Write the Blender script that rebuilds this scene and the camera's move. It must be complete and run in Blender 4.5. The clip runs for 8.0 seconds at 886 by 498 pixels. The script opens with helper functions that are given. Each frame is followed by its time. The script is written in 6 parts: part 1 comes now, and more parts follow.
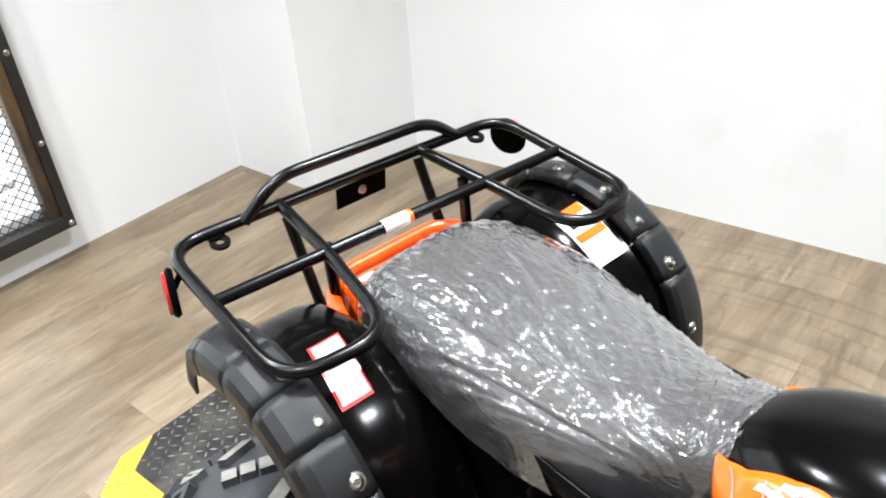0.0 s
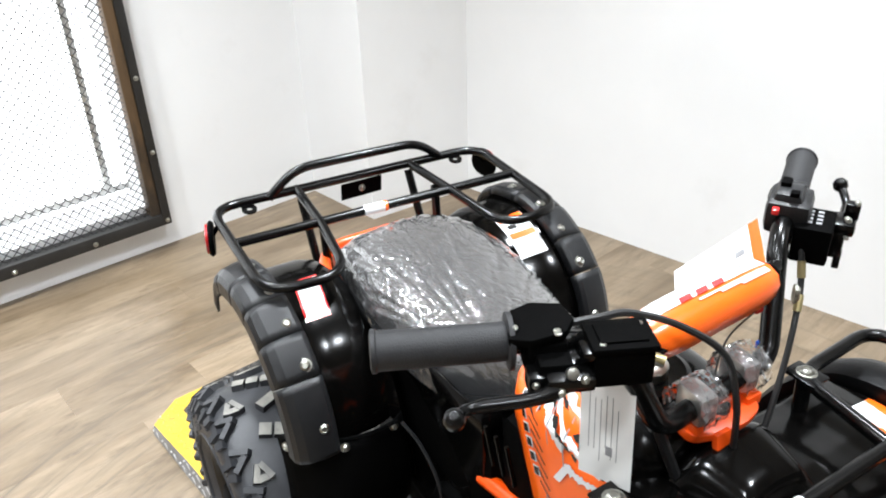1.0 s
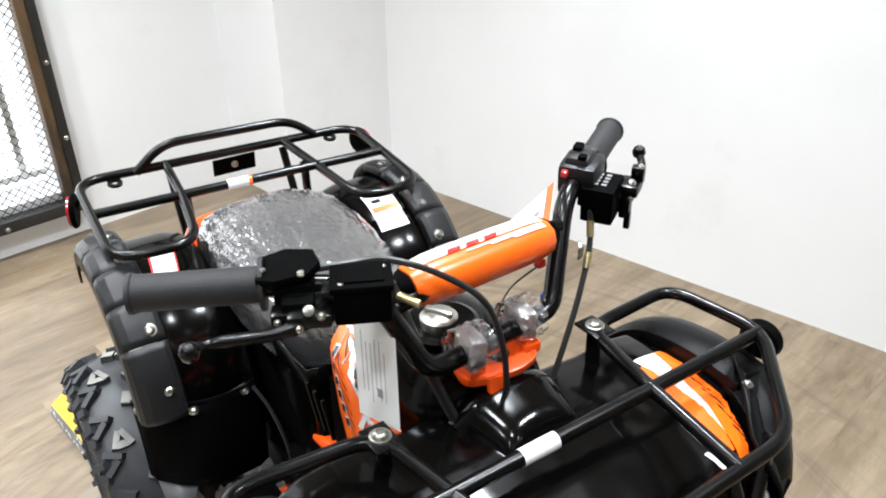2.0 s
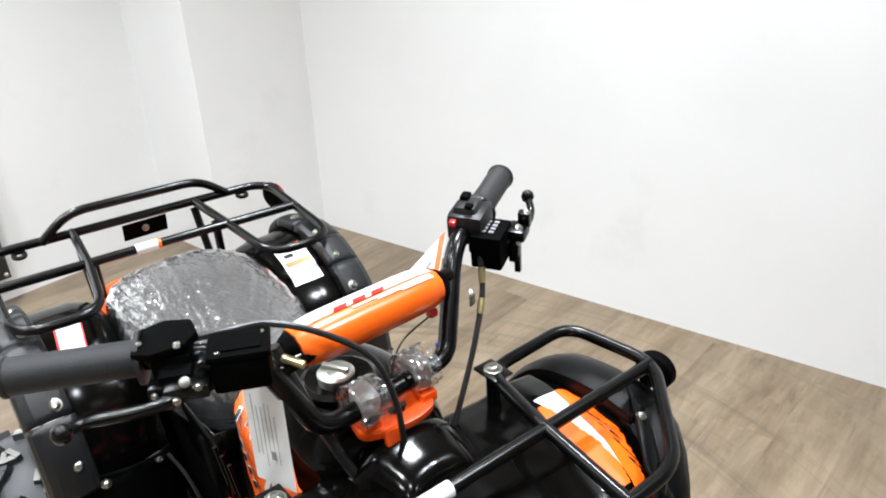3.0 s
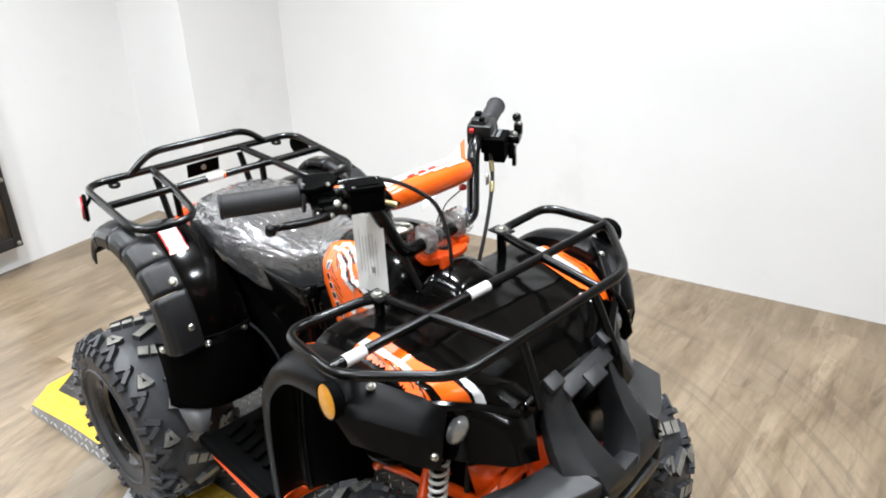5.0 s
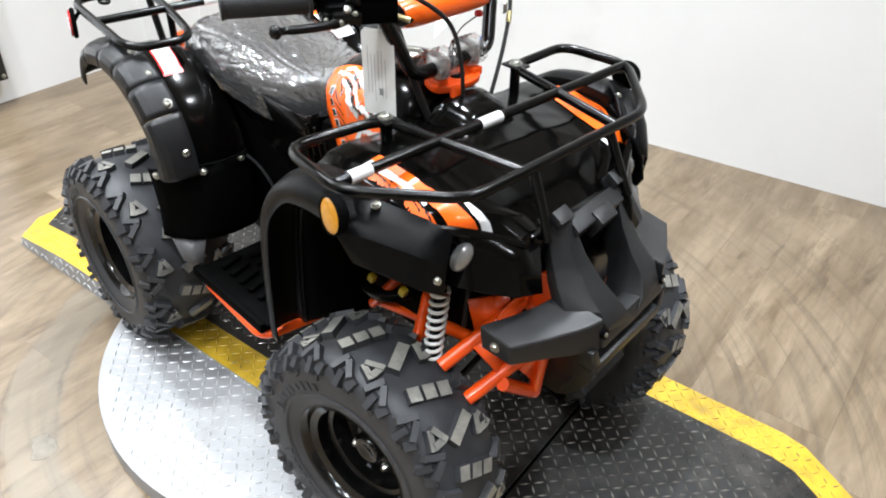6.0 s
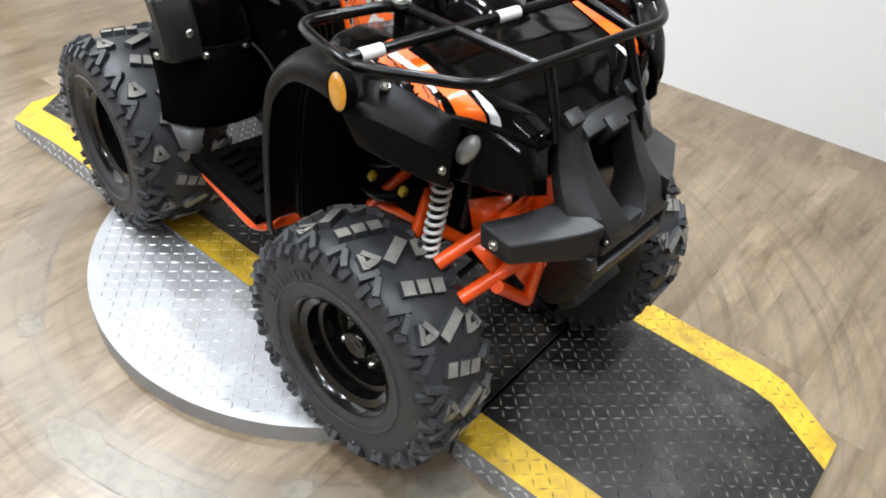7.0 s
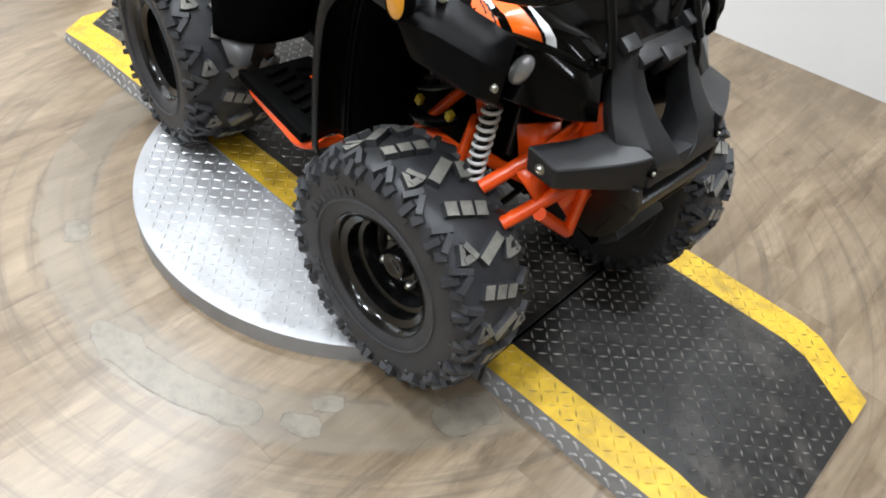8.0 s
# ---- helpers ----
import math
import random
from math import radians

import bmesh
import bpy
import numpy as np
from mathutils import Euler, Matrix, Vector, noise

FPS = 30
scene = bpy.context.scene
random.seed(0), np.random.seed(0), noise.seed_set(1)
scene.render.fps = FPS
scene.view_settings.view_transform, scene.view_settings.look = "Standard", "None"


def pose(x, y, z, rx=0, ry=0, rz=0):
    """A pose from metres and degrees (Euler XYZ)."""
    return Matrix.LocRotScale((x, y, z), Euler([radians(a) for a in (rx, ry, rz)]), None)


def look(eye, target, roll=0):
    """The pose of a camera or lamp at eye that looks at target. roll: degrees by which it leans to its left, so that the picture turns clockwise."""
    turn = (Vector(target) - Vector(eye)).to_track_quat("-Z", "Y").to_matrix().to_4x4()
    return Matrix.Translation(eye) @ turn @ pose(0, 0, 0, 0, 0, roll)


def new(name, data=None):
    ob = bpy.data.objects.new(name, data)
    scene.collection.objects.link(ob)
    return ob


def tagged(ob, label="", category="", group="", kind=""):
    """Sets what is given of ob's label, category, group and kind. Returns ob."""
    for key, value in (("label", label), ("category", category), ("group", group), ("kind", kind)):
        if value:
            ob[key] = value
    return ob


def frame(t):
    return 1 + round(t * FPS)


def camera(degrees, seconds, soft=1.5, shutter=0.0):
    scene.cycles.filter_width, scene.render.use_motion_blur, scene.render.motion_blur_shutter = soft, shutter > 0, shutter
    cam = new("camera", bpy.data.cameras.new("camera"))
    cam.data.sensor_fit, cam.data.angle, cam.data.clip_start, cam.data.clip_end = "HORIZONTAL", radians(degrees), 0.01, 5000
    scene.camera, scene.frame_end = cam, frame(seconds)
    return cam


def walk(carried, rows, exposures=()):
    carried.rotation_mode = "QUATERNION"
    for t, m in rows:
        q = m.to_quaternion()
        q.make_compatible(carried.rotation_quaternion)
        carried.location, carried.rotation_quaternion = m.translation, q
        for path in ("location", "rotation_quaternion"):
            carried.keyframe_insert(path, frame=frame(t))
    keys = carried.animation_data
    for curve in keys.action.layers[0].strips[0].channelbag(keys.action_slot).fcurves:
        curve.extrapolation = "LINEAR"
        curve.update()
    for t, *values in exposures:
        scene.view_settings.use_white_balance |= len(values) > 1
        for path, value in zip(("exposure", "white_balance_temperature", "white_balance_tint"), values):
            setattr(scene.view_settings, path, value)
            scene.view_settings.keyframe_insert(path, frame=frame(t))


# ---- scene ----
cam = camera(60.0, 8.0, 1.9)
PATH = [
    (0, (0.248, -0.497, 1.29), (-1.029, 0.553, 0.165), -3.7),
    (0.2, (0.33, -0.573, 1.302), (-1.028, 0.464, 0.264), -4.6),
    (0.5, (0.453, -0.637, 1.357), (-0.951, 0.4, 0.38), -1.7),
    (0.7, (0.528, -0.612, 1.362), (-0.908, 0.392, 0.398), -3.9),
    (1, (0.661, -0.547, 1.362), (-0.827, 0.365, 0.386), -1.8),
    (1.5, (0.783, -0.463, 1.347), (-0.689, 0.462, 0.359), 0.2),
    (2, (0.817, -0.421, 1.342), (-0.625, 0.556, 0.359), -0.6),
    (2.2, (0.822, -0.403, 1.344), (-0.584, 0.622, 0.359), -1.0),
    (3.3, (0.893, -0.366, 1.368), (-0.537, 0.726, 0.495), -3.4),
    (3.5, (0.914, -0.385, 1.367), (-0.537, 0.686, 0.501), -4.0),
    (4, (1.005, -0.53, 1.398), (-0.409, 0.638, 0.6), -3.4),
    (4.2, (1.062, -0.618, 1.413), (-0.344, 0.59, 0.662), -4.6),
    (5.3, (1.121, -0.815, 1.371), (-0.103, 0.419, 0.382), -0.4),
    (5.5, (1.111, -0.817, 1.343), (-0.088, 0.384, 0.286), 0.1),
    (6, (1.103, -0.821, 1.303), (-0.05, 0.337, 0.151), 2.1),
    (6.5, (1.107, -0.832, 1.272), (0.006, 0.311, 0.054), 3.4),
    (7, (1.115, -0.848, 1.239), (0.052, 0.27, -0.033), 7.4),
    (7.5, (1.128, -0.869, 1.217), (0.076, 0.175, -0.126), 8.9),
    (8, (1.131, -0.882, 1.205), (0.088, 0.133, -0.167), 9.5),
]
walk(cam, [(t, look(eye, target, roll)) for t, eye, target, roll in PATH],
     [(0, 1.28), (1.0, 1.24), (2.0, 1.20), (3.5, 1.14), (4.0, 1.20), (5.5, 1.24), (6.5, 1.18), (8.0, 0.97)])

# ---- light ----
world = bpy.data.worlds.new("world")
scene.world = world
world.use_nodes = True
world.node_tree.nodes["Background"].inputs[0].default_value = (0.9, 0.95, 1.0, 1)
world.node_tree.nodes["Background"].inputs[1].default_value = 0.3


def lamp(name, x, y, z, size, watts, colour=(0.885, 0.942, 1.0)):
    data = bpy.data.lights.new(name, "AREA")
    data.shape, data.size, data.energy, data.color = "DISK", size, watts, colour
    data.spread = radians(104)
    ob = new(name, data)
    ob.matrix_world = pose(x, y, z)
    return ob


LAMPS = [(-1.35, -0.35, 13), (-0.3, 0.65, 15), (0.9, 0.9, 11), (-1.0, -1.2, 13), (0.1, -0.7, 5.5), (1.1, -0.5, 4.5), (2.2, 0.5, 6), (0.3, -1.9, 14), (1.4, -1.7, 10), (2.5, -1.3, 10), (0.9, -2.9, 10)]
CEILING = 2.7
for lx, ly, lw in LAMPS:
    lamp("ceiling_lamp", lx, ly, CEILING - 0.05, 0.20, lw)


# ---- materials ----
def material(name, colour, rough=0.5, metal=0.0, vary=0.0, scale=20.0, bump=0.0, bump_scale=200.0, coat=0.0,
             rough_vary=0.0, spec=0.5, stretch=(1, 1, 1), per_object=0.0, second=None, second_scale=3.0, second_low=0.5, second_high=0.7):
    m = bpy.data.materials.new(name)
    m.use_nodes = True
    nt = m.node_tree
    N, L = nt.nodes, nt.links
    b = N["Principled BSDF"]
    b.inputs["Base Color"].default_value = (*colour, 1)
    b.inputs["Roughness"].default_value = rough
    b.inputs["Metallic"].default_value = metal
    b.inputs["Coat Weight"].default_value = coat
    b.inputs["Specular IOR Level"].default_value = spec
    b.inputs["Coat Roughness"].default_value = 0.06
    tc = N.new("ShaderNodeTexCoord")
    mp = N.new("ShaderNodeMapping")
    mp.inputs["Scale"].default_value = stretch
    L.new(tc.outputs["Object"], mp.inputs["Vector"])
    n1 = N.new("ShaderNodeTexNoise")
    n1.inputs["Scale"].default_value = scale
    n1.inputs["Detail"].default_value = 6
    n1.inputs["Roughness"].default_value = 0.6
    L.new(mp.outputs[0], n1.inputs["Vector"])
    colour_out = None
    if vary:
        r = N.new("ShaderNodeMapRange")
        r.inputs["From Min"].default_value, r.inputs["From Max"].default_value = 0.25, 0.75
        r.inputs["To Min"].default_value, r.inputs["To Max"].default_value = 1 - vary, 1 + vary
        L.new(n1.outputs["Fac"], r.inputs["Value"])
        mul = N.new("ShaderNodeVectorMath")
        mul.operation = "SCALE"
        mul.inputs[0].default_value = colour
        L.new(r.outputs[0], mul.inputs["Scale"])
        colour_out = mul.outputs[0]
    if second:
        n2 = N.new("ShaderNodeTexNoise")
        n2.inputs["Scale"].default_value = second_scale
        n2.inputs["Detail"].default_value = 8
        n2.inputs["Roughness"].default_value = 0.65
        L.new(mp.outputs[0], n2.inputs["Vector"])
        r2 = N.new("ShaderNodeMapRange")
        r2.inputs["From Min"].default_value, r2.inputs["From Max"].default_value = second_low, second_high
        L.new(n2.outputs["Fac"], r2.inputs["Value"])
        mix = N.new("ShaderNodeMix")
        mix.data_type = "RGBA"
        L.new(r2.outputs[0], mix.inputs["Factor"])
        mix.inputs["A"].default_value = (*colour, 1)
        if colour_out:
            L.new(colour_out, mix.inputs["A"])
        mix.inputs["B"].default_value = (*second, 1)
        colour_out = mix.outputs["Result"]
    if per_object:
        oi = N.new("ShaderNodeObjectInfo")
        r3 = N.new("ShaderNodeMapRange")
        r3.inputs["To Min"].default_value, r3.inputs["To Max"].default_value = 1 - per_object, 1 + per_object
        L.new(oi.outputs["Random"], r3.inputs["Value"])
        mul2 = N.new("ShaderNodeVectorMath")
        mul2.operation = "SCALE"
        mul2.inputs[0].default_value = colour
        if colour_out:
            L.new(colour_out, mul2.inputs[0])
        L.new(r3.outputs[0], mul2.inputs["Scale"])
        colour_out = mul2.outputs[0]
    if colour_out:
        L.new(colour_out, b.inputs["Base Color"])
    if rough_vary:
        r4 = N.new("ShaderNodeMapRange")
        r4.inputs["To Min"].default_value, r4.inputs["To Max"].default_value = max(0.02, rough - rough_vary), min(1, rough + rough_vary)
        L.new(n1.outputs["Fac"], r4.inputs["Value"])
        L.new(r4.outputs[0], b.inputs["Roughness"])
    if bump:
        n3 = N.new("ShaderNodeTexNoise")
        n3.inputs["Scale"].default_value = bump_scale
        n3.inputs["Detail"].default_value = 3
        L.new(mp.outputs[0], n3.inputs["Vector"])
        bp = N.new("ShaderNodeBump")
        bp.inputs["Strength"].default_value = bump
        bp.inputs["Distance"].default_value = 0.002
        L.new(n3.outputs["Fac"], bp.inputs["Height"])
        L.new(bp.outputs[0], b.inputs["Normal"])
    return m


M = {}
M["wall"] = material("white_wall_paint", (0.80, 0.80, 0.795), 0.6, vary=0.025, scale=2.5, bump=0.06, bump_scale=300,
                     second=(0.70, 0.69, 0.67), second_scale=1.7, second_low=0.60, second_high=0.85)
M["ceiling"] = material("beige_ceiling_paint", (0.42, 0.35, 0.28), 0.8, vary=0.04, scale=3)
M["gloss"] = material("glossy_black_plastic", (0.0014, 0.0013, 0.0012), 0.15, spec=0.18, rough_vary=0.05, scale=30, bump=0.02, bump_scale=60)
M["matte"] = material("matte_black_plastic", (0.0013, 0.0013, 0.0013), 0.6, spec=0.02, vary=0.15, scale=60, bump=0.2, bump_scale=900, rough_vary=0.08)
M["flare"] = material("grey_black_flare_plastic", (0.0090, 0.0093, 0.0100), 0.36, spec=0.30, vary=0.2, scale=40, bump=0.2, bump_scale=900, rough_vary=0.08)
M["front_flare"] = material("black_fender_plastic", (0.0028, 0.0028, 0.0030), 0.34, spec=0.10, vary=0.2, scale=40, bump=0.2, bump_scale=900, rough_vary=0.08)
M["bumper"] = material("grey_black_bumper_plastic", (0.0115, 0.0117, 0.0124), 0.40, spec=0.36, vary=0.2, scale=40, bump=0.2, bump_scale=900, rough_vary=0.08)
M["tube"] = material("black_powder_coat", (0.0016, 0.0016, 0.0016), 0.24, spec=0.28, bump=0.03, bump_scale=500, rough_vary=0.06, scale=80)
M["orange"] = material("orange_paint", (0.80, 0.078, 0.004), 0.30, vary=0.08, scale=30, coat=0.15)
M["orange_film"] = material("orange_decal_film", (0.90, 0.125, 0.006), 0.28, vary=0.05, scale=30, coat=0.2)
M["white_film"] = material("white_decal_film", (0.66, 0.66, 0.66), 0.28, vary=0.08, scale=30, coat=0.3)
M["red_film"] = material("red_decal_film", (0.65, 0.03, 0.03), 0.25, vary=0.05, scale=30, coat=0.3)
M["black_film"] = material("black_decal_film", (0.012, 0.012, 0.012), 0.25, vary=0.1, scale=30, coat=0.3)
M["rubber"] = material("black_tyre_rubber", (0.029, 0.030, 0.033), 0.46, spec=0.34, vary=0.25, scale=30, bump=0.2, bump_scale=400, rough_vary=0.1,
                       second=(0.036, 0.035, 0.033), second_scale=8, second_low=0.52, second_high=0.74)
# worn lug tops, paler still because their reflected light is in the colour
M["lug"] = material("worn_lit_lug_rubber", (0.11, 0.107, 0.098), 0.42, spec=0.5, vary=0.35, scale=25, bump=0.2, bump_scale=300,
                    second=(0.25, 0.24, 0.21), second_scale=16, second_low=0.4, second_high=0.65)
M["rim"] = material("black_rim_paint", (0.0022, 0.0022, 0.0022), 0.15, spec=0.5, bump=0.04, bump_scale=300, rough_vary=0.06)
M["chrome"] = material("bright_zinc_bolt", (0.40, 0.40, 0.36), 0.32, metal=1.0, vary=0.25, rough_vary=0.1, scale=90)
M["steel"] = material("grey_steel", (0.55, 0.55, 0.54), 0.35, metal=0.9, vary=0.15, scale=60)
M["spring"] = material("white_spring_paint", (0.62, 0.62, 0.60), 0.35, vary=0.05, scale=50)
M["grip"] = material("dark_grip_rubber", (0.017, 0.017, 0.018), 0.55, spec=0.3, vary=0.15, scale=60, bump=0.25, bump_scale=600)
M["seat"] = material("grey_vinyl_seat", (0.046, 0.041, 0.038), 0.5, spec=0.3, vary=0.12, scale=14, bump=0.2, bump_scale=400)
# grey for the engine parts; on the panel gusset it stands for reflected light
M["grey_plastic"] = material("worn_and_lit_grey_plastic", (0.085, 0.085, 0.088), 0.4, vary=0.15, scale=40, bump=0.1, bump_scale=500)
M["paper"] = material("white_paper", (0.78, 0.78, 0.76), 0.7, vary=0.03, scale=20)
M["ink"] = material("grey_print", (0.25, 0.25, 0.26), 0.7, vary=0.1, scale=40)
M["amber"] = material("amber_reflector", (0.48, 0.20, 0.004), 0.18, vary=0.15, scale=120, coat=0.5)
M["red_reflector"] = material("red_reflector", (0.35, 0.01, 0.012), 0.18, vary=0.15, scale=120, coat=0.5)
M["lens"] = material("clear_lamp_lens", (0.30, 0.30, 0.30), 0.1, metal=0.6, coat=0.8, vary=0.3, scale=40)
M["silver"] = material("bright_diamond_plate", (0.30, 0.303, 0.310), 0.52, metal=0.45, vary=0.16, scale=9, rough_vary=0.12, bump=0.1, bump_scale=300,
                       second=(0.22, 0.218, 0.212), second_scale=5, second_low=0.5, second_high=0.75)
M["silver_ridge"] = material("bright_plate_ridge", (0.62, 0.63, 0.65), 0.30, metal=0.6, vary=0.2, scale=20, rough_vary=0.1,
                             second=(0.50, 0.49, 0.47), second_scale=8, second_low=0.5, second_high=0.75)
M["black_plate"] = material("black_painted_diamond_plate", (0.012, 0.0112, 0.0105), 0.42, spec=0.40, vary=0.55, scale=55, rough_vary=0.18, bump=0.25, bump_scale=160,
                            second=(0.068, 0.061, 0.053), second_scale=7, second_low=0.48, second_high=0.74)
M["yellow"] = material("yellow_floor_paint", (0.47, 0.300, 0.018), 0.48, vary=0.25, scale=24, bump=0.2, bump_scale=200,
                       second=(0.17, 0.115, 0.03), second_scale=11, second_low=0.52, second_high=0.76)
M["worn_yellow"] = material("worn_yellow_ridge", (0.55, 0.37, 0.05), 0.36, vary=0.4, scale=30, rough_vary=0.1,
                            second=(0.24, 0.18, 0.07), second_scale=14, second_low=0.45, second_high=0.62)
# worn, dusty ridges, with their light-grey reflections put into the colour
M["worn_lit_plate"] = material("worn_lit_black_plate_ridge", (0.11, 0.10, 0.09), 0.30, metal=0.5, vary=0.6, scale=40, rough_vary=0.1,
                           second=(0.36, 0.335, 0.30), second_scale=12, second_low=0.44, second_high=0.68)
M["iron"] = material("dark_angle_iron", (0.025, 0.024, 0.023), 0.45, metal=0.3, vary=0.3, scale=12, bump=0.1, bump_scale=120)
M["burnt_wood"] = material("burnt_brown_wood", (0.105, 0.062, 0.028), 0.6, vary=0.3, scale=14, stretch=(1, 1, 0.25), bump=0.4, bump_scale=60,
                           second=(0.03, 0.02, 0.012), second_scale=6, second_low=0.5, second_high=0.62)
M["mesh"] = material("black_expanded_mesh", (0.010, 0.010, 0.010), 0.5, metal=0.0, vary=0.2, scale=30)
M["blue"] = material("blue_plug", (0.02, 0.09, 0.5), 0.4, vary=0.1)
M["yellow_tag"] = material("yellow_plastic", (0.45, 0.33, 0.02), 0.4, vary=0.1)
M["cable"] = material("black_cable_sheath", (0.012, 0.012, 0.012), 0.4, vary=0.1)
M["brass"] = material("yellow_zinc_fitting", (0.5, 0.42, 0.22), 0.35, metal=0.9, vary=0.2, scale=60)


def plank_material():
    """Wood-look vinyl: beige grain with brown weathering, and the marks that the turntable has rubbed round itself."""
    m = bpy.data.materials.new("weathered_vinyl_plank")
    m.use_nodes = True
    N, L = m.node_tree.nodes, m.node_tree.links
    b = N["Principled BSDF"]

    def noise_of(vector, scale, detail=6, rough=0.6, distort=0.0):
        n = N.new("ShaderNodeTexNoise")
        n.inputs["Scale"].default_value, n.inputs["Detail"].default_value = scale, detail
        n.inputs["Roughness"].default_value, n.inputs["Distortion"].default_value = rough, distort
        L.new(vector, n.inputs["Vector"])
        return n.outputs["Fac"]

    def ranged(value, a, c, lo=0.0, hi=1.0):
        r = N.new("ShaderNodeMapRange")
        r.inputs["From Min"].default_value, r.inputs["From Max"].default_value = a, c
        r.inputs["To Min"].default_value, r.inputs["To Max"].default_value = lo, hi
        L.new(value, r.inputs["Value"])
        return r.outputs[0]

    def math_of(op, x, y):
        k = N.new("ShaderNodeMath")
        k.operation = op
        for i, v in enumerate((x, y)):
            if isinstance(v, (int, float)):
                k.inputs[i].default_value = v
            else:
                L.new(v, k.inputs[i])
        return k.outputs[0]

    def blend(fac, a, c):
        k = N.new("ShaderNodeMix")
        k.data_type = "RGBA"
        L.new(fac, k.inputs["Factor"])
        for nm, v in (("A", a), ("B", c)):
            if isinstance(v, tuple):
                k.inputs[nm].default_value = (*v, 1)
            else:
                L.new(v, k.inputs[nm])
        return k.outputs["Result"]

    def stops(value, pairs):
        cr = N.new("ShaderNodeValToRGB")
        e = cr.color_ramp.elements
        (p0, v0), (p1, v1) = pairs[0], pairs[-1]
        e[0].position, e[0].color = p0, (v0, v0, v0, 1)
        e[1].position, e[1].color = p1, (v1, v1, v1, 1)
        for p, v in pairs[1:-1]:
            k = e.new(p)
            k.color = (v, v, v, 1)
        L.new(value, cr.inputs[0])
        return cr.outputs[0]

    tc = N.new("ShaderNodeTexCoord")
    oi = N.new("ShaderNodeObjectInfo")
    geo = N.new("ShaderNodeNewGeometry")
    comb = N.new("ShaderNodeCombineXYZ")
    for k in range(3):
        L.new(oi.outputs["Random"], comb.inputs[k])
    off = N.new("ShaderNodeVectorMath")
    off.operation = "MULTIPLY_ADD"
    L.new(comb.outputs[0], off.inputs[0])
    off.inputs[1].default_value = (37, 53, 11)
    L.new(tc.outputs["Object"], off.inputs[2])
    grain, fine = N.new("ShaderNodeMapping"), N.new("ShaderNodeMapping")
    grain.inputs["Scale"].default_value = (7.5, 1.5, 1)
    fine.inputs["Scale"].default_value = (60, 3.0, 1)
    L.new(off.outputs[0], grain.inputs["Vector"])
    L.new(off.outputs[0], fine.inputs["Vector"])
    n1 = noise_of(grain.outputs[0], 1.3, 9, 0.66, 0.4)
    n2 = noise_of(fine.outputs[0], 1.0, 3)
    light = blend(ranged(n1, 0.34, 0.62), (0.108, 0.073, 0.040), (0.216, 0.163, 0.106))
    n3 = noise_of(grain.outputs[0], 2.6, 7, 0.7, 0.5)
    dark = blend(ranged(n3, 0.53, 0.70, 0, 0.75), light, (0.066, 0.041, 0.021))
    big = noise_of(geo.outputs["Position"], 2.2, 6, 0.6, 0.8)
    tone = math_of("MULTIPLY", math_of("MULTIPLY", ranged(n2, 0.3, 0.7, 0.90, 1.08), ranged(big, 0.3, 0.7, 0.84, 1.12)), ranged(oi.outputs["Random"], 0, 1, 0.95, 1.05))
    mul = N.new("ShaderNodeVectorMath")
    mul.operation = "SCALE"
    L.new(dark, mul.inputs[0])
    L.new(tone, mul.inputs["Scale"])
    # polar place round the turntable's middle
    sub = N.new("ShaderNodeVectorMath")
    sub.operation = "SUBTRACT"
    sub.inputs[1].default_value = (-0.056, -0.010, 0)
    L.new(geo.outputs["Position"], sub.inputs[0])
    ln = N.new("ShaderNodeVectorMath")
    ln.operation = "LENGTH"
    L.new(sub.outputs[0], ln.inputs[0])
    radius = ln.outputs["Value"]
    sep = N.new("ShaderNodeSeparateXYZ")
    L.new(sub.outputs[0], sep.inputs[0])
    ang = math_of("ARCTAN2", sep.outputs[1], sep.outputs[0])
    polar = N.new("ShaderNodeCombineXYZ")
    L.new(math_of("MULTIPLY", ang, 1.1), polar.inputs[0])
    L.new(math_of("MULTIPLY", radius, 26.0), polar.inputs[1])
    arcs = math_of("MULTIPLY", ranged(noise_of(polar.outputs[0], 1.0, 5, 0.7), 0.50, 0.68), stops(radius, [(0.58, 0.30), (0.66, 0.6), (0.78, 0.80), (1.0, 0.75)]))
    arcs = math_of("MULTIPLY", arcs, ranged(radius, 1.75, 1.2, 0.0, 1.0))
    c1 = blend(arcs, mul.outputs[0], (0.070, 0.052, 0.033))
    # a greyish band that the turntable's rollers have rubbed, with ragged dark borders
    wob = math_of("ADD", radius, ranged(noise_of(geo.outputs["Position"], 9.0, 4), 0.3, 0.7, -0.012, 0.012))
    band = stops(wob, [(0.62, 0.0), (0.645, 0.55), (0.69, 0.40), (0.735, 0.55), (0.75, 0.0)])
    c2 = blend(band, c1, (0.148, 0.130, 0.103))
    rim = stops(wob, [(0.0, 0.0), (0.632, 0.0), (0.640, 0.6), (0.648, 0.0), (0.738, 0.0), (0.745, 0.6), (0.752, 0.0), (1.0, 0.0)])
    rim = math_of("MULTIPLY", rim, ranged(noise_of(geo.outputs["Position"], 12, 5), 0.46, 0.62))
    c3 = blend(rim, c2, (0.060, 0.050, 0.040))
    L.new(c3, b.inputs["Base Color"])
    L.new(ranged(n1, 0.2, 0.8, 0.26, 0.44), b.inputs["Roughness"])
    b.inputs["Specular IOR Level"].default_value = 0.62
    bp = N.new("ShaderNodeBump")
    bp.inputs["Strength"].default_value, bp.inputs["Distance"].default_value = 0.15, 0.001
    L.new(n1, bp.inputs["Height"])
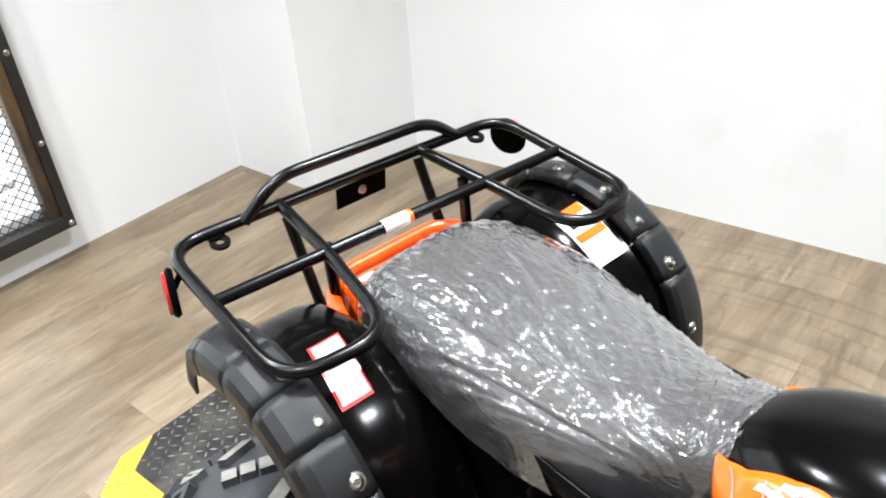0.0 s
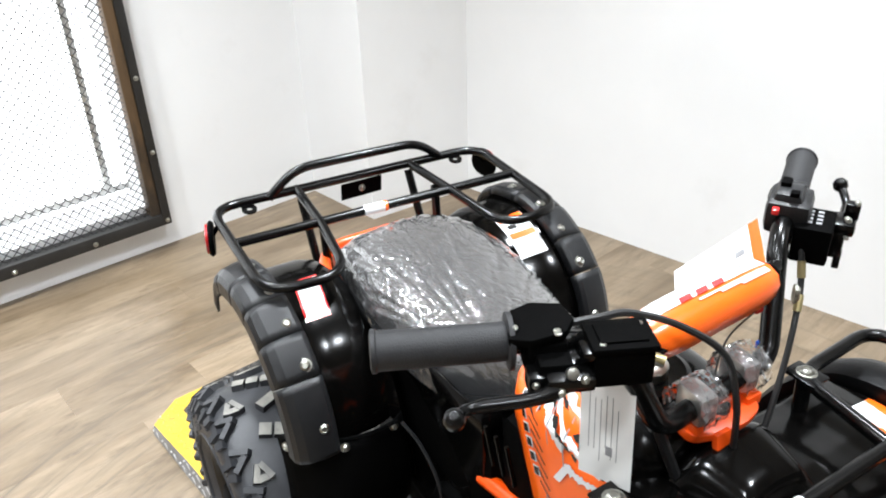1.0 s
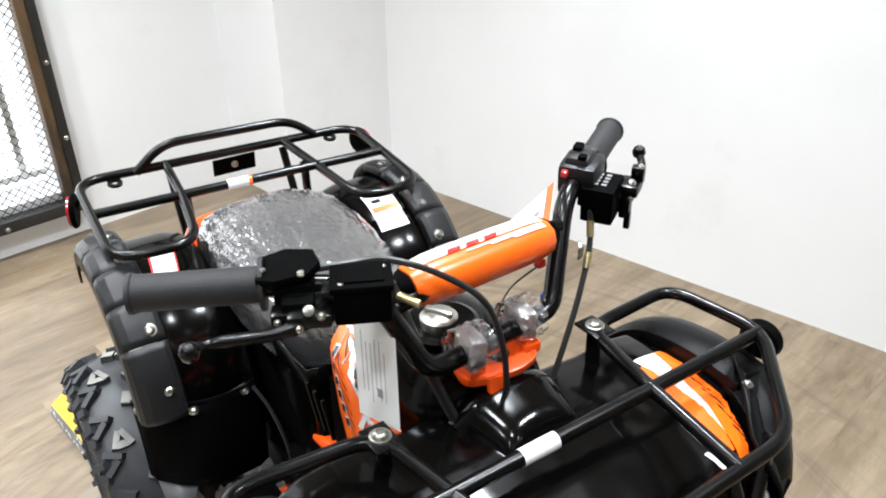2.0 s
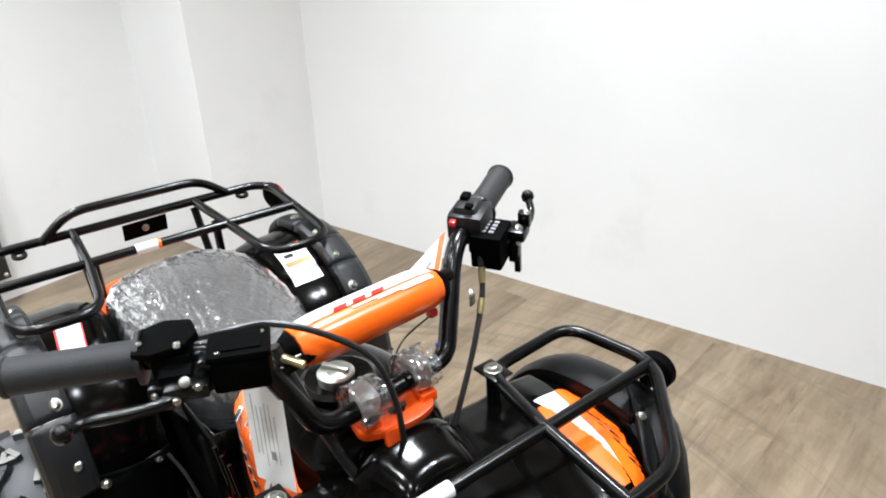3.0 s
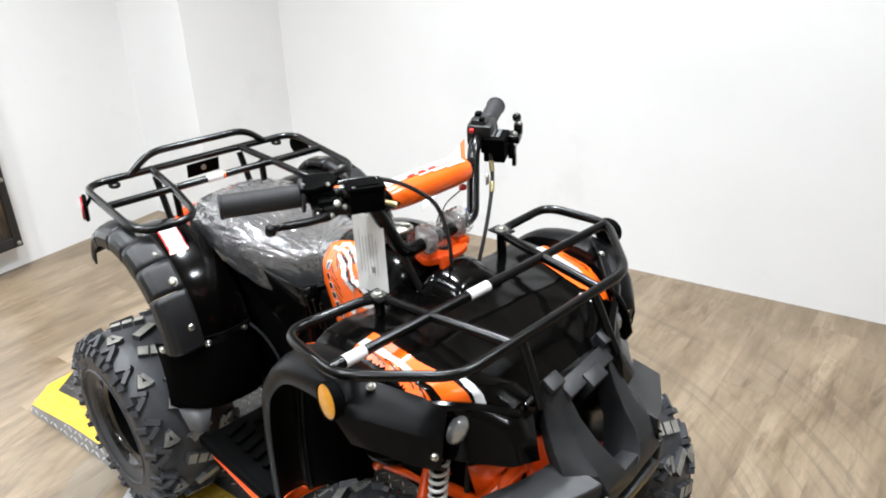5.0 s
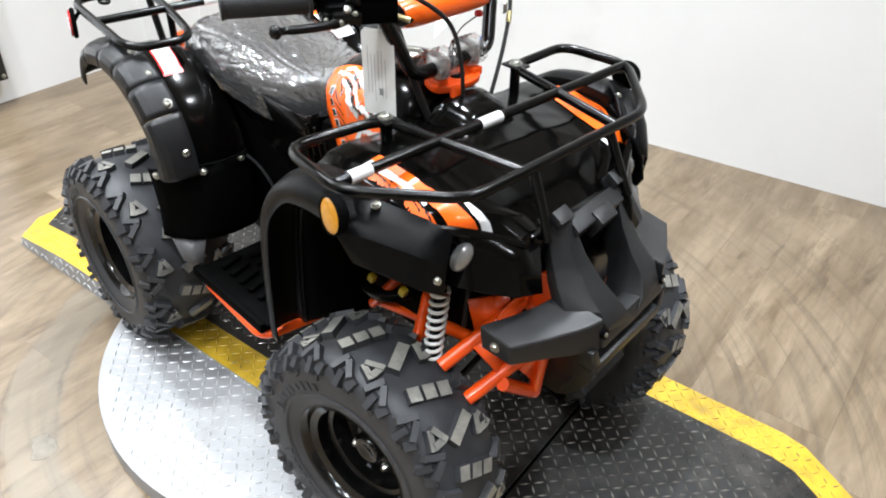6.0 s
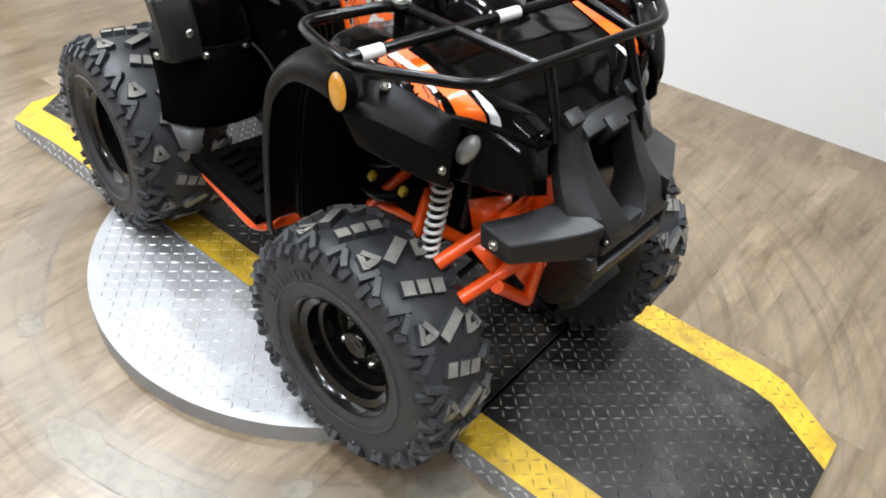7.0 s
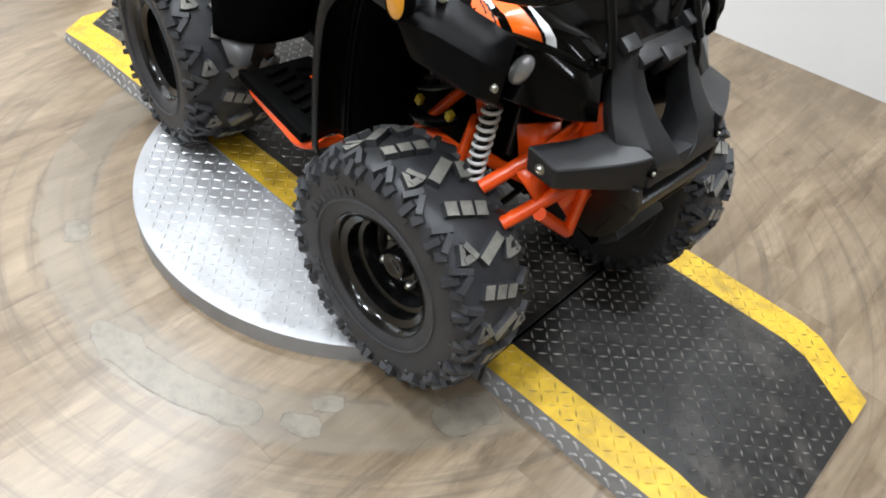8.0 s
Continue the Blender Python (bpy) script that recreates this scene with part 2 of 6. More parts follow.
    L.new(bp.outputs[0], b.inputs["Normal"])
    return m


M["plank"] = plank_material()


def wrap_material():
    """Clear film: see-through, with sharp gloss on every crease and a little milky haze."""
    m = bpy.data.materials.new("clear_plastic_wrap")
    m.use_nodes = True
    N, L = m.node_tree.nodes, m.node_tree.links
    N.remove(N["Principled BSDF"])
    out = N["Material Output"]
    tc = N.new("ShaderNodeTexCoord")
    mp = N.new("ShaderNodeMapping")
    mp.inputs["Scale"].default_value = (0.7, 1.3, 1.3)
    L.new(tc.outputs["Object"], mp.inputs["Vector"])
    n = N.new("ShaderNodeTexNoise")
    n.inputs["Scale"].default_value, n.inputs["Detail"].default_value, n.inputs["Distortion"].default_value = 52, 2, 1.2
    L.new(mp.outputs[0], n.inputs["Vector"])
    bp = N.new("ShaderNodeBump")
    bp.inputs["Strength"].default_value, bp.inputs["Distance"].default_value = 0.62, 0.005
    L.new(n.outputs["Fac"], bp.inputs["Height"])
    fr = N.new("ShaderNodeFresnel")
    fr.inputs["IOR"].default_value = 1.62
    L.new(bp.outputs[0], fr.inputs["Normal"])
    up = N.new("ShaderNodeMath")
    up.operation = "MULTIPLY"
    up.inputs[1].default_value = 2.6
    up.use_clamp = True
    L.new(fr.outputs[0], up.inputs[0])
    clear = N.new("ShaderNodeBsdfTransparent")
    clear.inputs["Color"].default_value = (0.93, 0.93, 0.93, 1)
    sheen = N.new("ShaderNodeBsdfGlossy")
    sheen.inputs["Roughness"].default_value = 0.30
    L.new(bp.outputs[0], sheen.inputs["Normal"])
    gloss = N.new("ShaderNodeBsdfGlossy")
    gloss.inputs["Roughness"].default_value = 0.055
    L.new(bp.outputs[0], gloss.inputs["Normal"])
    haze = N.new("ShaderNodeBsdfDiffuse")
    haze.inputs["Color"].default_value = (0.7, 0.71, 0.73, 1)
    m1 = N.new("ShaderNodeMixShader")
    m1.inputs[0].default_value = 0.06
    L.new(clear.outputs[0], m1.inputs[1])
    L.new(haze.outputs[0], m1.inputs[2])
    m2 = N.new("ShaderNodeMixShader")
    L.new(up.outputs[0], m2.inputs[0])
    L.new(m1.outputs[0], m2.inputs[1])
    m3 = N.new("ShaderNodeMixShader")
    m3.inputs[0].default_value = 0.12
    L.new(gloss.outputs[0], m3.inputs[1])
    L.new(sheen.outputs[0], m3.inputs[2])
    L.new(m3.outputs[0], m2.inputs[2])
    L.new(m2.outputs[0], out.inputs["Surface"])
    return m


M["wrap"] = wrap_material()


def glow_material():
    m = bpy.data.materials.new("bright_room_beyond")
    m.use_nodes = True
    N, L = m.node_tree.nodes, m.node_tree.links
    b = N["Principled BSDF"]
    b.inputs["Base Color"].default_value = (0.85, 0.87, 0.9, 1)
    b.inputs["Emission Color"].default_value = (0.95, 0.98, 1.0, 1)
    b.inputs["Emission Strength"].default_value = 1.3
    return m


M["glow"] = glow_material()


# ---- mesh tools ----
def link_mesh(name, bm, mat, angle=40):
    me = bpy.data.meshes.new(name)
    bm.normal_update()
    bm.to_mesh(me)
    bm.free()
    me.materials.append(mat)
    me.polygons.foreach_set("use_smooth", [True] * len(me.polygons))
    me.set_sharp_from_angle(angle=radians(angle))
    return me


def part(name, bm, mat, parent, label="", angle=40, solid=0.0, sub=0, offset=-1.0):
    ob = new(name, link_mesh(name, bm, mat, angle))
    if parent:
        ob.parent = parent
    if label:
        ob["label"] = label
    if sub:
        md = ob.modifiers.new("round", "SUBSURF")
        md.levels = md.render_levels = sub
    if solid:
        md = ob.modifiers.new("thick", "SOLIDIFY")
        md.thickness, md.offset = solid, offset
    return ob


def mirrored(bm):
    c = bm.copy()
    for v in c.verts:
        v.co.y = -v.co.y
    bmesh.ops.reverse_faces(c, faces=c.faces[:])
    return c


def fillet(pts, radius, steps=5, closed=False):
    pts = [Vector(p) for p in pts]
    out = []
    n = len(pts)
    for i, p in enumerate(pts):
        if not closed and i in (0, n - 1):
            out.append(p)
            continue
        a, b = pts[i - 1] - p, pts[(i + 1) % n] - p
        d = min(radius, a.length * 0.48, b.length * 0.48)
        p0, p1 = p + a.normalized() * d, p + b.normalized() * d
        for k in range(steps + 1):
            t = k / steps
            out.append(p0 * (1 - t) ** 2 + p * 2 * t * (1 - t) + p1 * t ** 2)
    return out


def tube(bm, pts, r, n=10, closed=False, caps=True, flat=1.0):
    pts = [Vector(p) for p in pts]
    count = len(pts)
    rings = []
    ref = None
    for i, p in enumerate(pts):
        a = pts[i - 1] if (i or closed) else p
        b = pts[(i + 1) % count] if (i < count - 1 or closed) else p
        d = (b - a).normalized()
        if ref is None:
            ref = Vector((0, 0, 1)) if abs(d.z) < 0.9 else Vector((1, 0, 0))
        x = d.cross(ref).normalized()
        ref = x.cross(d).normalized()
        rr = r[i] if isinstance(r, (list, tuple)) else r
        rings.append([bm.verts.new(p + (x * math.cos(2 * math.pi * k / n) + ref * flat * math.sin(2 * math.pi * k / n)) * rr) for k in range(n)])
    for i in range(count if closed else count - 1):
        a, b = rings[i], rings[(i + 1) % count]
        for k in range(n):
            bm.faces.new((a[k], a[(k + 1) % n], b[(k + 1) % n], b[k]))
    if caps and not closed:
        bm.faces.new(rings[0][::-1])
        bm.faces.new(rings[-1])
    return bm


def box(bm, c, s, m=None, bevel=0.0, taper=(1, 1)):
    """A box of size s at c, turned by m; taper scales its top in x and y."""
    m = m or Matrix()
    tmp = bmesh.new()
    vs = []
    for z in (-0.5, 0.5):
        tx, ty = taper if z > 0 else (1, 1)
        for x, y in ((-0.5, -0.5), (0.5, -0.5), (0.5, 0.5), (-0.5, 0.5)):
            vs.append(tmp.verts.new((x * s[0] * tx, y * s[1] * ty, z * s[2])))
    for f in ((3, 2, 1, 0), (4, 5, 6, 7), (0, 1, 5, 4), (1, 2, 6, 5), (2, 3, 7, 6), (3, 0, 4, 7)):
        tmp.faces.new([vs[i] for i in f])
    if bevel:
        bmesh.ops.bevel(tmp, geom=tmp.edges[:], offset=bevel, segments=2, affect="EDGES", profile=0.6)
    return join(bm, tmp, Matrix.Translation(c) @ m)


def join(bm, other, m=None):
    m = m or Matrix()
    made = {v: bm.verts.new(m @ v.co) for v in other.verts}
    for f in other.faces:
        bm.faces.new([made[v] for v in f.verts])
    other.free()
    return bm


def lathe(bm, profile, n, m=None, caps=True):
    """Turns (radius, height) round z, then places it by m."""
    m = m or Matrix()
    rings = []
    for r, z in profile:
        rings.append([bm.verts.new(m @ Vector((r * math.cos(2 * math.pi * k / n), r * math.sin(2 * math.pi * k / n), z))) for k in range(n)])
    for a, b in zip(rings, rings[1:]):
        for k in range(n):
            bm.faces.new((a[k], a[(k + 1) % n], b[(k + 1) % n], b[k]))
    if caps:
        bm.faces.new(rings[0][::-1])
        bm.faces.new(rings[-1])
    return bm


def grid(bm, rows, closed=False):
    vs = [[bm.verts.new(p) for p in row] for row in rows]
    for a, b in zip(vs, vs[1:]):
        k = len(a)
        for i in range(k if closed else k - 1):
            bm.faces.new((a[i], a[(i + 1) % k], b[(i + 1) % k], b[i]))
    return vs


def prism(bm, outline, depth, m=None, bevel=0.0):
    """A flat outline (x, y), extruded along z by depth, placed by m."""
    tmp = bmesh.new()
    lo = [tmp.verts.new((x, y, 0)) for x, y in outline]
    hi = [tmp.verts.new((x, y, depth)) for x, y in outline]
    k = len(outline)
    tmp.faces.new(lo[::-1])
    tmp.faces.new(hi)
    for i in range(k):
        tmp.faces.new((lo[i], lo[(i + 1) % k], hi[(i + 1) % k], hi[i]))
    bmesh.ops.recalc_face_normals(tmp, faces=tmp.faces[:])
    if bevel:
        bmesh.ops.bevel(tmp, geom=tmp.edges[:], offset=bevel, segments=2, affect="EDGES", profile=0.6)
    return join(bm, tmp, m)


def smooth_curve(pts, steps):
    """Catmull-Rom through the points, with steps between neighbours."""
    pts = [Vector(p) for p in pts]
    out = []
    for i in range(len(pts) - 1):
        p0, p1, p2, p3 = pts[max(0, i - 1)], pts[i], pts[i + 1], pts[min(len(pts) - 1, i + 2)]
        for k in range(steps):
            t = k / steps
            out.append(0.5 * ((2 * p1) + (p2 - p0) * t + (2 * p0 - 5 * p1 + 4 * p2 - p3) * t * t + (3 * p1 - p0 - 3 * p2 + p3) * t ** 3))
    out.append(pts[-1])
    return out


def facing(p, normal):
    """A pose at p whose z points along normal."""
    return Matrix.Translation(p) @ Vector(normal).to_track_quat("Z", "Y").to_matrix().to_4x4()


def bolt_mesh(r=0.009):
    bm = bmesh.new()
    lathe(bm, [(r * 1.25, -0.003), (r * 1.25, 0.0012), (r * 0.95, 0.0016), (r * 0.9, 0.004), (r * 0.5, 0.0062), (r * 0.42, 0.0050)], 12)
    return link_mesh("bolt", bm, M["chrome"], 50)


BOLT = None


def bolt(parent, p, normal, scale=1.0, name="bolt"):
    global BOLT
    BOLT = BOLT or bolt_mesh()
    ob = new(name, BOLT)
    ob.parent = parent
    ob.matrix_basis = facing(p, normal) @ Matrix.Scale(scale, 4)
    return ob


def thing(name, label, category, loc=(0, 0, 0), group=""):
    ob = new(name)
    ob.location = loc
    ob.empty_display_size = 0.05
    return tagged(ob, label, category, group)


# ---- the room ----
def wall_piece(name, a, b, z0, z1, thick, label="white painted plain wall", category="wall"):
    """A wall from a to b (plan), its face on that line, its thickness to the left of the way from a to b."""
    a, b = Vector((*a, 0)), Vector((*b, 0))
    d = (b - a).normalized()
    n = Vector((-d.y, d.x, 0)) * thick
    bm = bmesh.new()
    prism(bm, [(p.x, p.y) for p in (a, b, b + n, a + n)], z1 - z0, Matrix.Translation((0, 0, z0)))
    return bm


LDIR = Vector((0.1753, -0.9845, 0)).normalized()   # along the wall with the barred opening, towards the viewer
LNRM = Vector((0.9845, 0.1753, 0)).normalized()    # out of that wall, into the room
CORNER = Vector((-2.162, 0.552, 0))


def on_left_wall(s, z, out=0.0):
    p = CORNER + LDIR * s + LNRM * out
    return Vector((p.x, p.y, z))


OPEN_A, OPEN_B, OPEN_Z0, OPEN_Z1 = 0.70, 2.15, 0.175, 2.05
wl = new("wall_west")
tagged(wl, "white painted wall with a wide barred opening", "wall", kind="structure")
wm = bmesh.new()


def left_block(bm, s0, s1, z0, z1):
    a, b = on_left_wall(s0, 0), on_left_wall(s1, 0)
    back = -LNRM * 0.16
    prism(bm, [(p.x, p.y) for p in (a, b, b + back, a + back)], z1 - z0, Matrix.Translation((0, 0, z0)))


left_block(wm, -0.3, OPEN_A, 0, CEILING)
left_block(wm, OPEN_B, 4.2, 0, CEILING)
left_block(wm, OPEN_A, OPEN_B, 0, OPEN_Z0)
left_block(wm, OPEN_A, OPEN_B, OPEN_Z1, CEILING)
part("wall_face", wm, M["wall"], wl)

# the boxed-in column in the corner and the long wall
PIL = Vector((-1.775, 0.632, 0))
PIL2 = Vector((-1.80, 1.096, 0))
bm = bmesh.new()
prism(bm, [(CORNER.x, CORNER.y), (PIL.x, PIL.y), (PIL2.x, PIL2.y), (-2.3, 0.95)], CEILING)
tagged(part("wall_column", bm, M["wall"], None), "white painted boxed column in the corner", "wall", kind="structure")
RDIR = Vector((math.cos(radians(15.2)), math.sin(radians(15.2)), 0))
R0 = PIL2 - RDIR * 0.5
R1 = PIL2 + RDIR * 6.2
tagged(part("wall_north", wall_piece("wall", (R0.x, R0.y), (R1.x, R1.y), 0, CEILING, 0.15), M["wall"], None), "long white painted wall, faintly scuffed", "wall", kind="structure")
L1 = on_left_wall(4.2, 0)
E1 = Vector((4.2, -3.6, 0))
tagged(part("wall_south", wall_piece("wall", (E1.x, E1.y), (L1.x, L1.y - 0.1), 0, CEILING, 0.15), M["wall"], None), "plain white painted wall", "wall", kind="structure")
tagged(part("wall_east", wall_piece("wall", (R1.x, R1.y), (E1.x, E1.y), 0, CEILING, 0.15), M["wall"], None), "plain white painted wall", "wall", kind="structure")
bm = bmesh.new()
ROOM = [on_left_wall(-0.55, 0, -0.16), on_left_wall(4.3, 0, -0.16), E1 + Vector((0.15, -0.15, 0)), R1 + Vector((0.15, 0.15, 0)), R0 + Vector((-0.35, 0.05, 0))]
prism(bm, [(p.x, p.y) for p in ROOM], 0.1, Matrix.Translation((0, 0, CEILING)))
tagged(part("ceiling", bm, M["ceiling"], None), "plain beige ceiling", "ceiling", kind="structure")
for lx, ly, lw in LAMPS:
    lf = thing("ceiling_light", "small round recessed ceiling light", "ceiling light", (lx, ly, CEILING), "ceiling lights")
    bm = bmesh.new()
    lathe(bm, [(0.085, -0.001), (0.105, -0.012), (0.112, -0.012), (0.112, -0.0005)], 24, caps=False)
    part("ring", bm, M["steel"], lf)

# ---- the barred opening ----
win = thing("mesh_screen", "dark angle-iron screen with burnt wood strips and black expanded mesh", "window screen")
FR_A, FR_Z = 0.648, 0.106      # outer edge and bottom of the iron frame
FR_B, FR_T = 2.2, 2.10
SCR = Matrix(((LDIR.x, 0, LNRM.x, CORNER.x), (LDIR.y, 0, LNRM.y, CORNER.y), (0, 1, 0, 0), (0, 0, 0, 1)))   # (along, up, out)


def bar(name, s0, s1, z0, z1, o0, o1, mat, bevel=0.002):
    bm = bmesh.new()
    box(bm, ((s0 + s1) / 2, (z0 + z1) / 2, (o0 + o1) / 2), (s1 - s0, z1 - z0, o1 - o0), None, bevel)
    for v in bm.verts:
        v.co = SCR @ v.co
    bmesh.ops.recalc_face_normals(bm, faces=bm.faces[:])
    return part(name, bm, mat, win)


W1, W2 = 0.030, 0.034
bar("frame_upright", FR_A, FR_A + W1, FR_Z, FR_T, 0.0, 0.058, M["iron"])
bar("frame_upright", FR_B - W1, FR_B, FR_Z, FR_T, 0.0, 0.058, M["iron"])
bar("frame_rail", FR_A + W1, FR_B - W1, FR_Z, FR_Z + W1 + 0.012, 0.0, 0.058, M["iron"])
bar("frame_rail", FR_A + W1, FR_B - W1, FR_T - W1, FR_T, 0.0, 0.058, M["iron"])
bar("wood_strip", FR_A + W1, FR_A + W1 + W2, FR_Z + W1 + 0.012, FR_T - W1, 0.004, 0.050, M["burnt_wood"])
bar("wood_strip", FR_B - W1 - W2, FR_B - W1, FR_Z + W1 + 0.012, FR_T - W1, 0.004, 0.050, M["burnt_wood"])
for k in range(8):
    bolt(win, SCR @ Vector((FR_A + 0.014, FR_Z + 0.016 + 0.262 * k, 0.0585)), LNRM, 0.8)
for k in range(1, 6):
    bolt(win, SCR @ Vector((FR_A + 0.014 + 0.262 * k, FR_Z + 0.016, 0.0585)), LNRM, 0.8)
bm = bmesh.new()
PX, PZ = 0.031, 0.0155
s_a, s_b, z_a, z_b = FR_A + W1 + W2 - 0.004, FR_B - W1 - W2 + 0.004, FR_Z + 0.03, 1.55
nz = int((z_b - z_a) / PZ)
ns = int((s_b - s_a) / (PX / 2))
for j in range(nz):
    line = []
    for i in range(ns + 1):
        up = (i + j) % 2
        s = s_a + i * PX / 2
        z = z_a + (j + 0.5 * (1 if up else -1) * 0.96) * PZ
        line.append((s, z))
    vs = []
    for s, z in line:
        vs.append([bm.verts.new(SCR @ Vector((s, z + dz, 0.030 + do))) for dz, do in ((-0.0023, 0), (0.0023, 0.0030), (0.0023, -0.0008))])
    for a, b in zip(vs, vs[1:]):
        for q in range(3):
            bm.faces.new((a[q], a[(q + 1) % 3], b[(q + 1) % 3], b[q]))
ms = part("mesh_sheet", bm, M["mesh"], win, "black expanded-metal mesh")
ms["kind"] = "stuff"
# the reveal behind the mesh and the bright room beyond
rv = thing("window_1", "deep white reveal with a thin grey inner frame and a bright white pane", "window")
rv["kind"] = "structure"


def reveal(name, s0, s1, z0, z1, o0, o1, mat):
    bm = bmesh.new()
    box(bm, ((s0 + s1) / 2, (z0 + z1) / 2, (o0 + o1) / 2), (s1 - s0, z1 - z0, o1 - o0), None, 0.002)
    for v in bm.verts:
        v.co = SCR @ v.co
    bmesh.ops.recalc_face_normals(bm, faces=bm.faces[:])
    return part(name, bm, mat, rv)


reveal("window_frame", OPEN_A + 0.06, OPEN_A + 0.085, OPEN_Z0 + 0.045, OPEN_Z1, -0.185, -0.15, M["steel"])
reveal("window_frame", OPEN_A, OPEN_B, OPEN_Z0 + 0.02, OPEN_Z0 + 0.045, -0.185, -0.15, M["steel"])
reveal("backdrop", OPEN_A - 0.3, OPEN_B + 0.3, OPEN_Z0 - 0.3, OPEN_Z1 + 0.3, -0.30, -0.28, M["glow"])

# ---- the turntable and its track ----
YAW = 9.0
DISC = Vector((-0.056, -0.010, 0))
DISC_R, TOP = 0.541, 0.05
tt = thing("turntable_disc", "round bright diamond-plate turntable disc on the floor", "turntable", DISC)
bm = bmesh.new()
lathe(bm, [(DISC_R, 0.0), (DISC_R, TOP - 0.006), (DISC_R - 0.004, TOP - 0.004), (DISC_R - 0.03, TOP - 0.004), (0.01, TOP - 0.004)], 96)
part("disc", bm, M["silver"], tt)


def lozenges(bm, inside, u0, u1, v0, v1, z, pitch=0.0215, length=0.0215, wide=0.0050, high=0.0016):
    nu, nv = int((u1 - u0) / pitch), int((v1 - v0) / pitch)
    for i in range(nu + 1):
        for j in range(nv + 1):
            u, v = u0 + i * pitch, v0 + j * pitch
            if not inside(u, v):
                continue
            a = radians(45 if (i + j) % 2 else -45)
            ca, sa = math.cos(a), math.sin(a)
            base = []
            for x, y in ((-length / 2, 0), (0, -wide / 2), (length / 2, 0), (0, wide / 2)):
                base.append(bm.verts.new((u + x * ca - y * sa, v + x * sa + y * ca, z(u, v))))
            ridge = [bm.verts.new((u + x * ca, v + x * sa, z(u, v) + high)) for x in (-length * 0.3, length * 0.3)]
            bm.faces.new((base[0], base[1], ridge[1], ridge[0]))
            bm.faces.new((base[1], base[2], ridge[1]))
            bm.faces.new((base[2], base[3], ridge[0], ridge[1]))
            bm.faces.new((base[3], base[0], ridge[0]))


PV0, PV1, STRIPE = -0.238, 0.373, 0.080
UGAP, UEND, UREAR = 0.516, 1.088, -1.135
bm = bmesh.new()
lozenges(bm, lambda u, v: u * u + v * v < (DISC_R - 0.02) ** 2, -0.6, 0.6, -0.6, 0.6, lambda u, v: TOP - 0.004)
lo = part("raised_pattern", bm, M["silver_ridge"], tt)
lo.rotation_euler = (0, 0, radians(YAW))
lo["kind"] = "stuff"


def plate_height(u):
    if u > 0.90:
        return TOP + 0.002 - 0.036 * (u - 0.90) / (UEND - 0.90)
    if u < -0.85:
        return TOP + 0.002 - 0.03 * (-0.85 - u) / (-0.85 - UREAR)
    return TOP + 0.002


def side_in(u):
    """How far the plate's sides draw in towards its ends."""
    if u > 0.95:
        return 0.062 * (u - 0.95) / (UEND - 0.95)
    if u < -1.07:
        return 0.085 * (-1.07 - u) / (-1.07 - UREAR)
    return 0.0


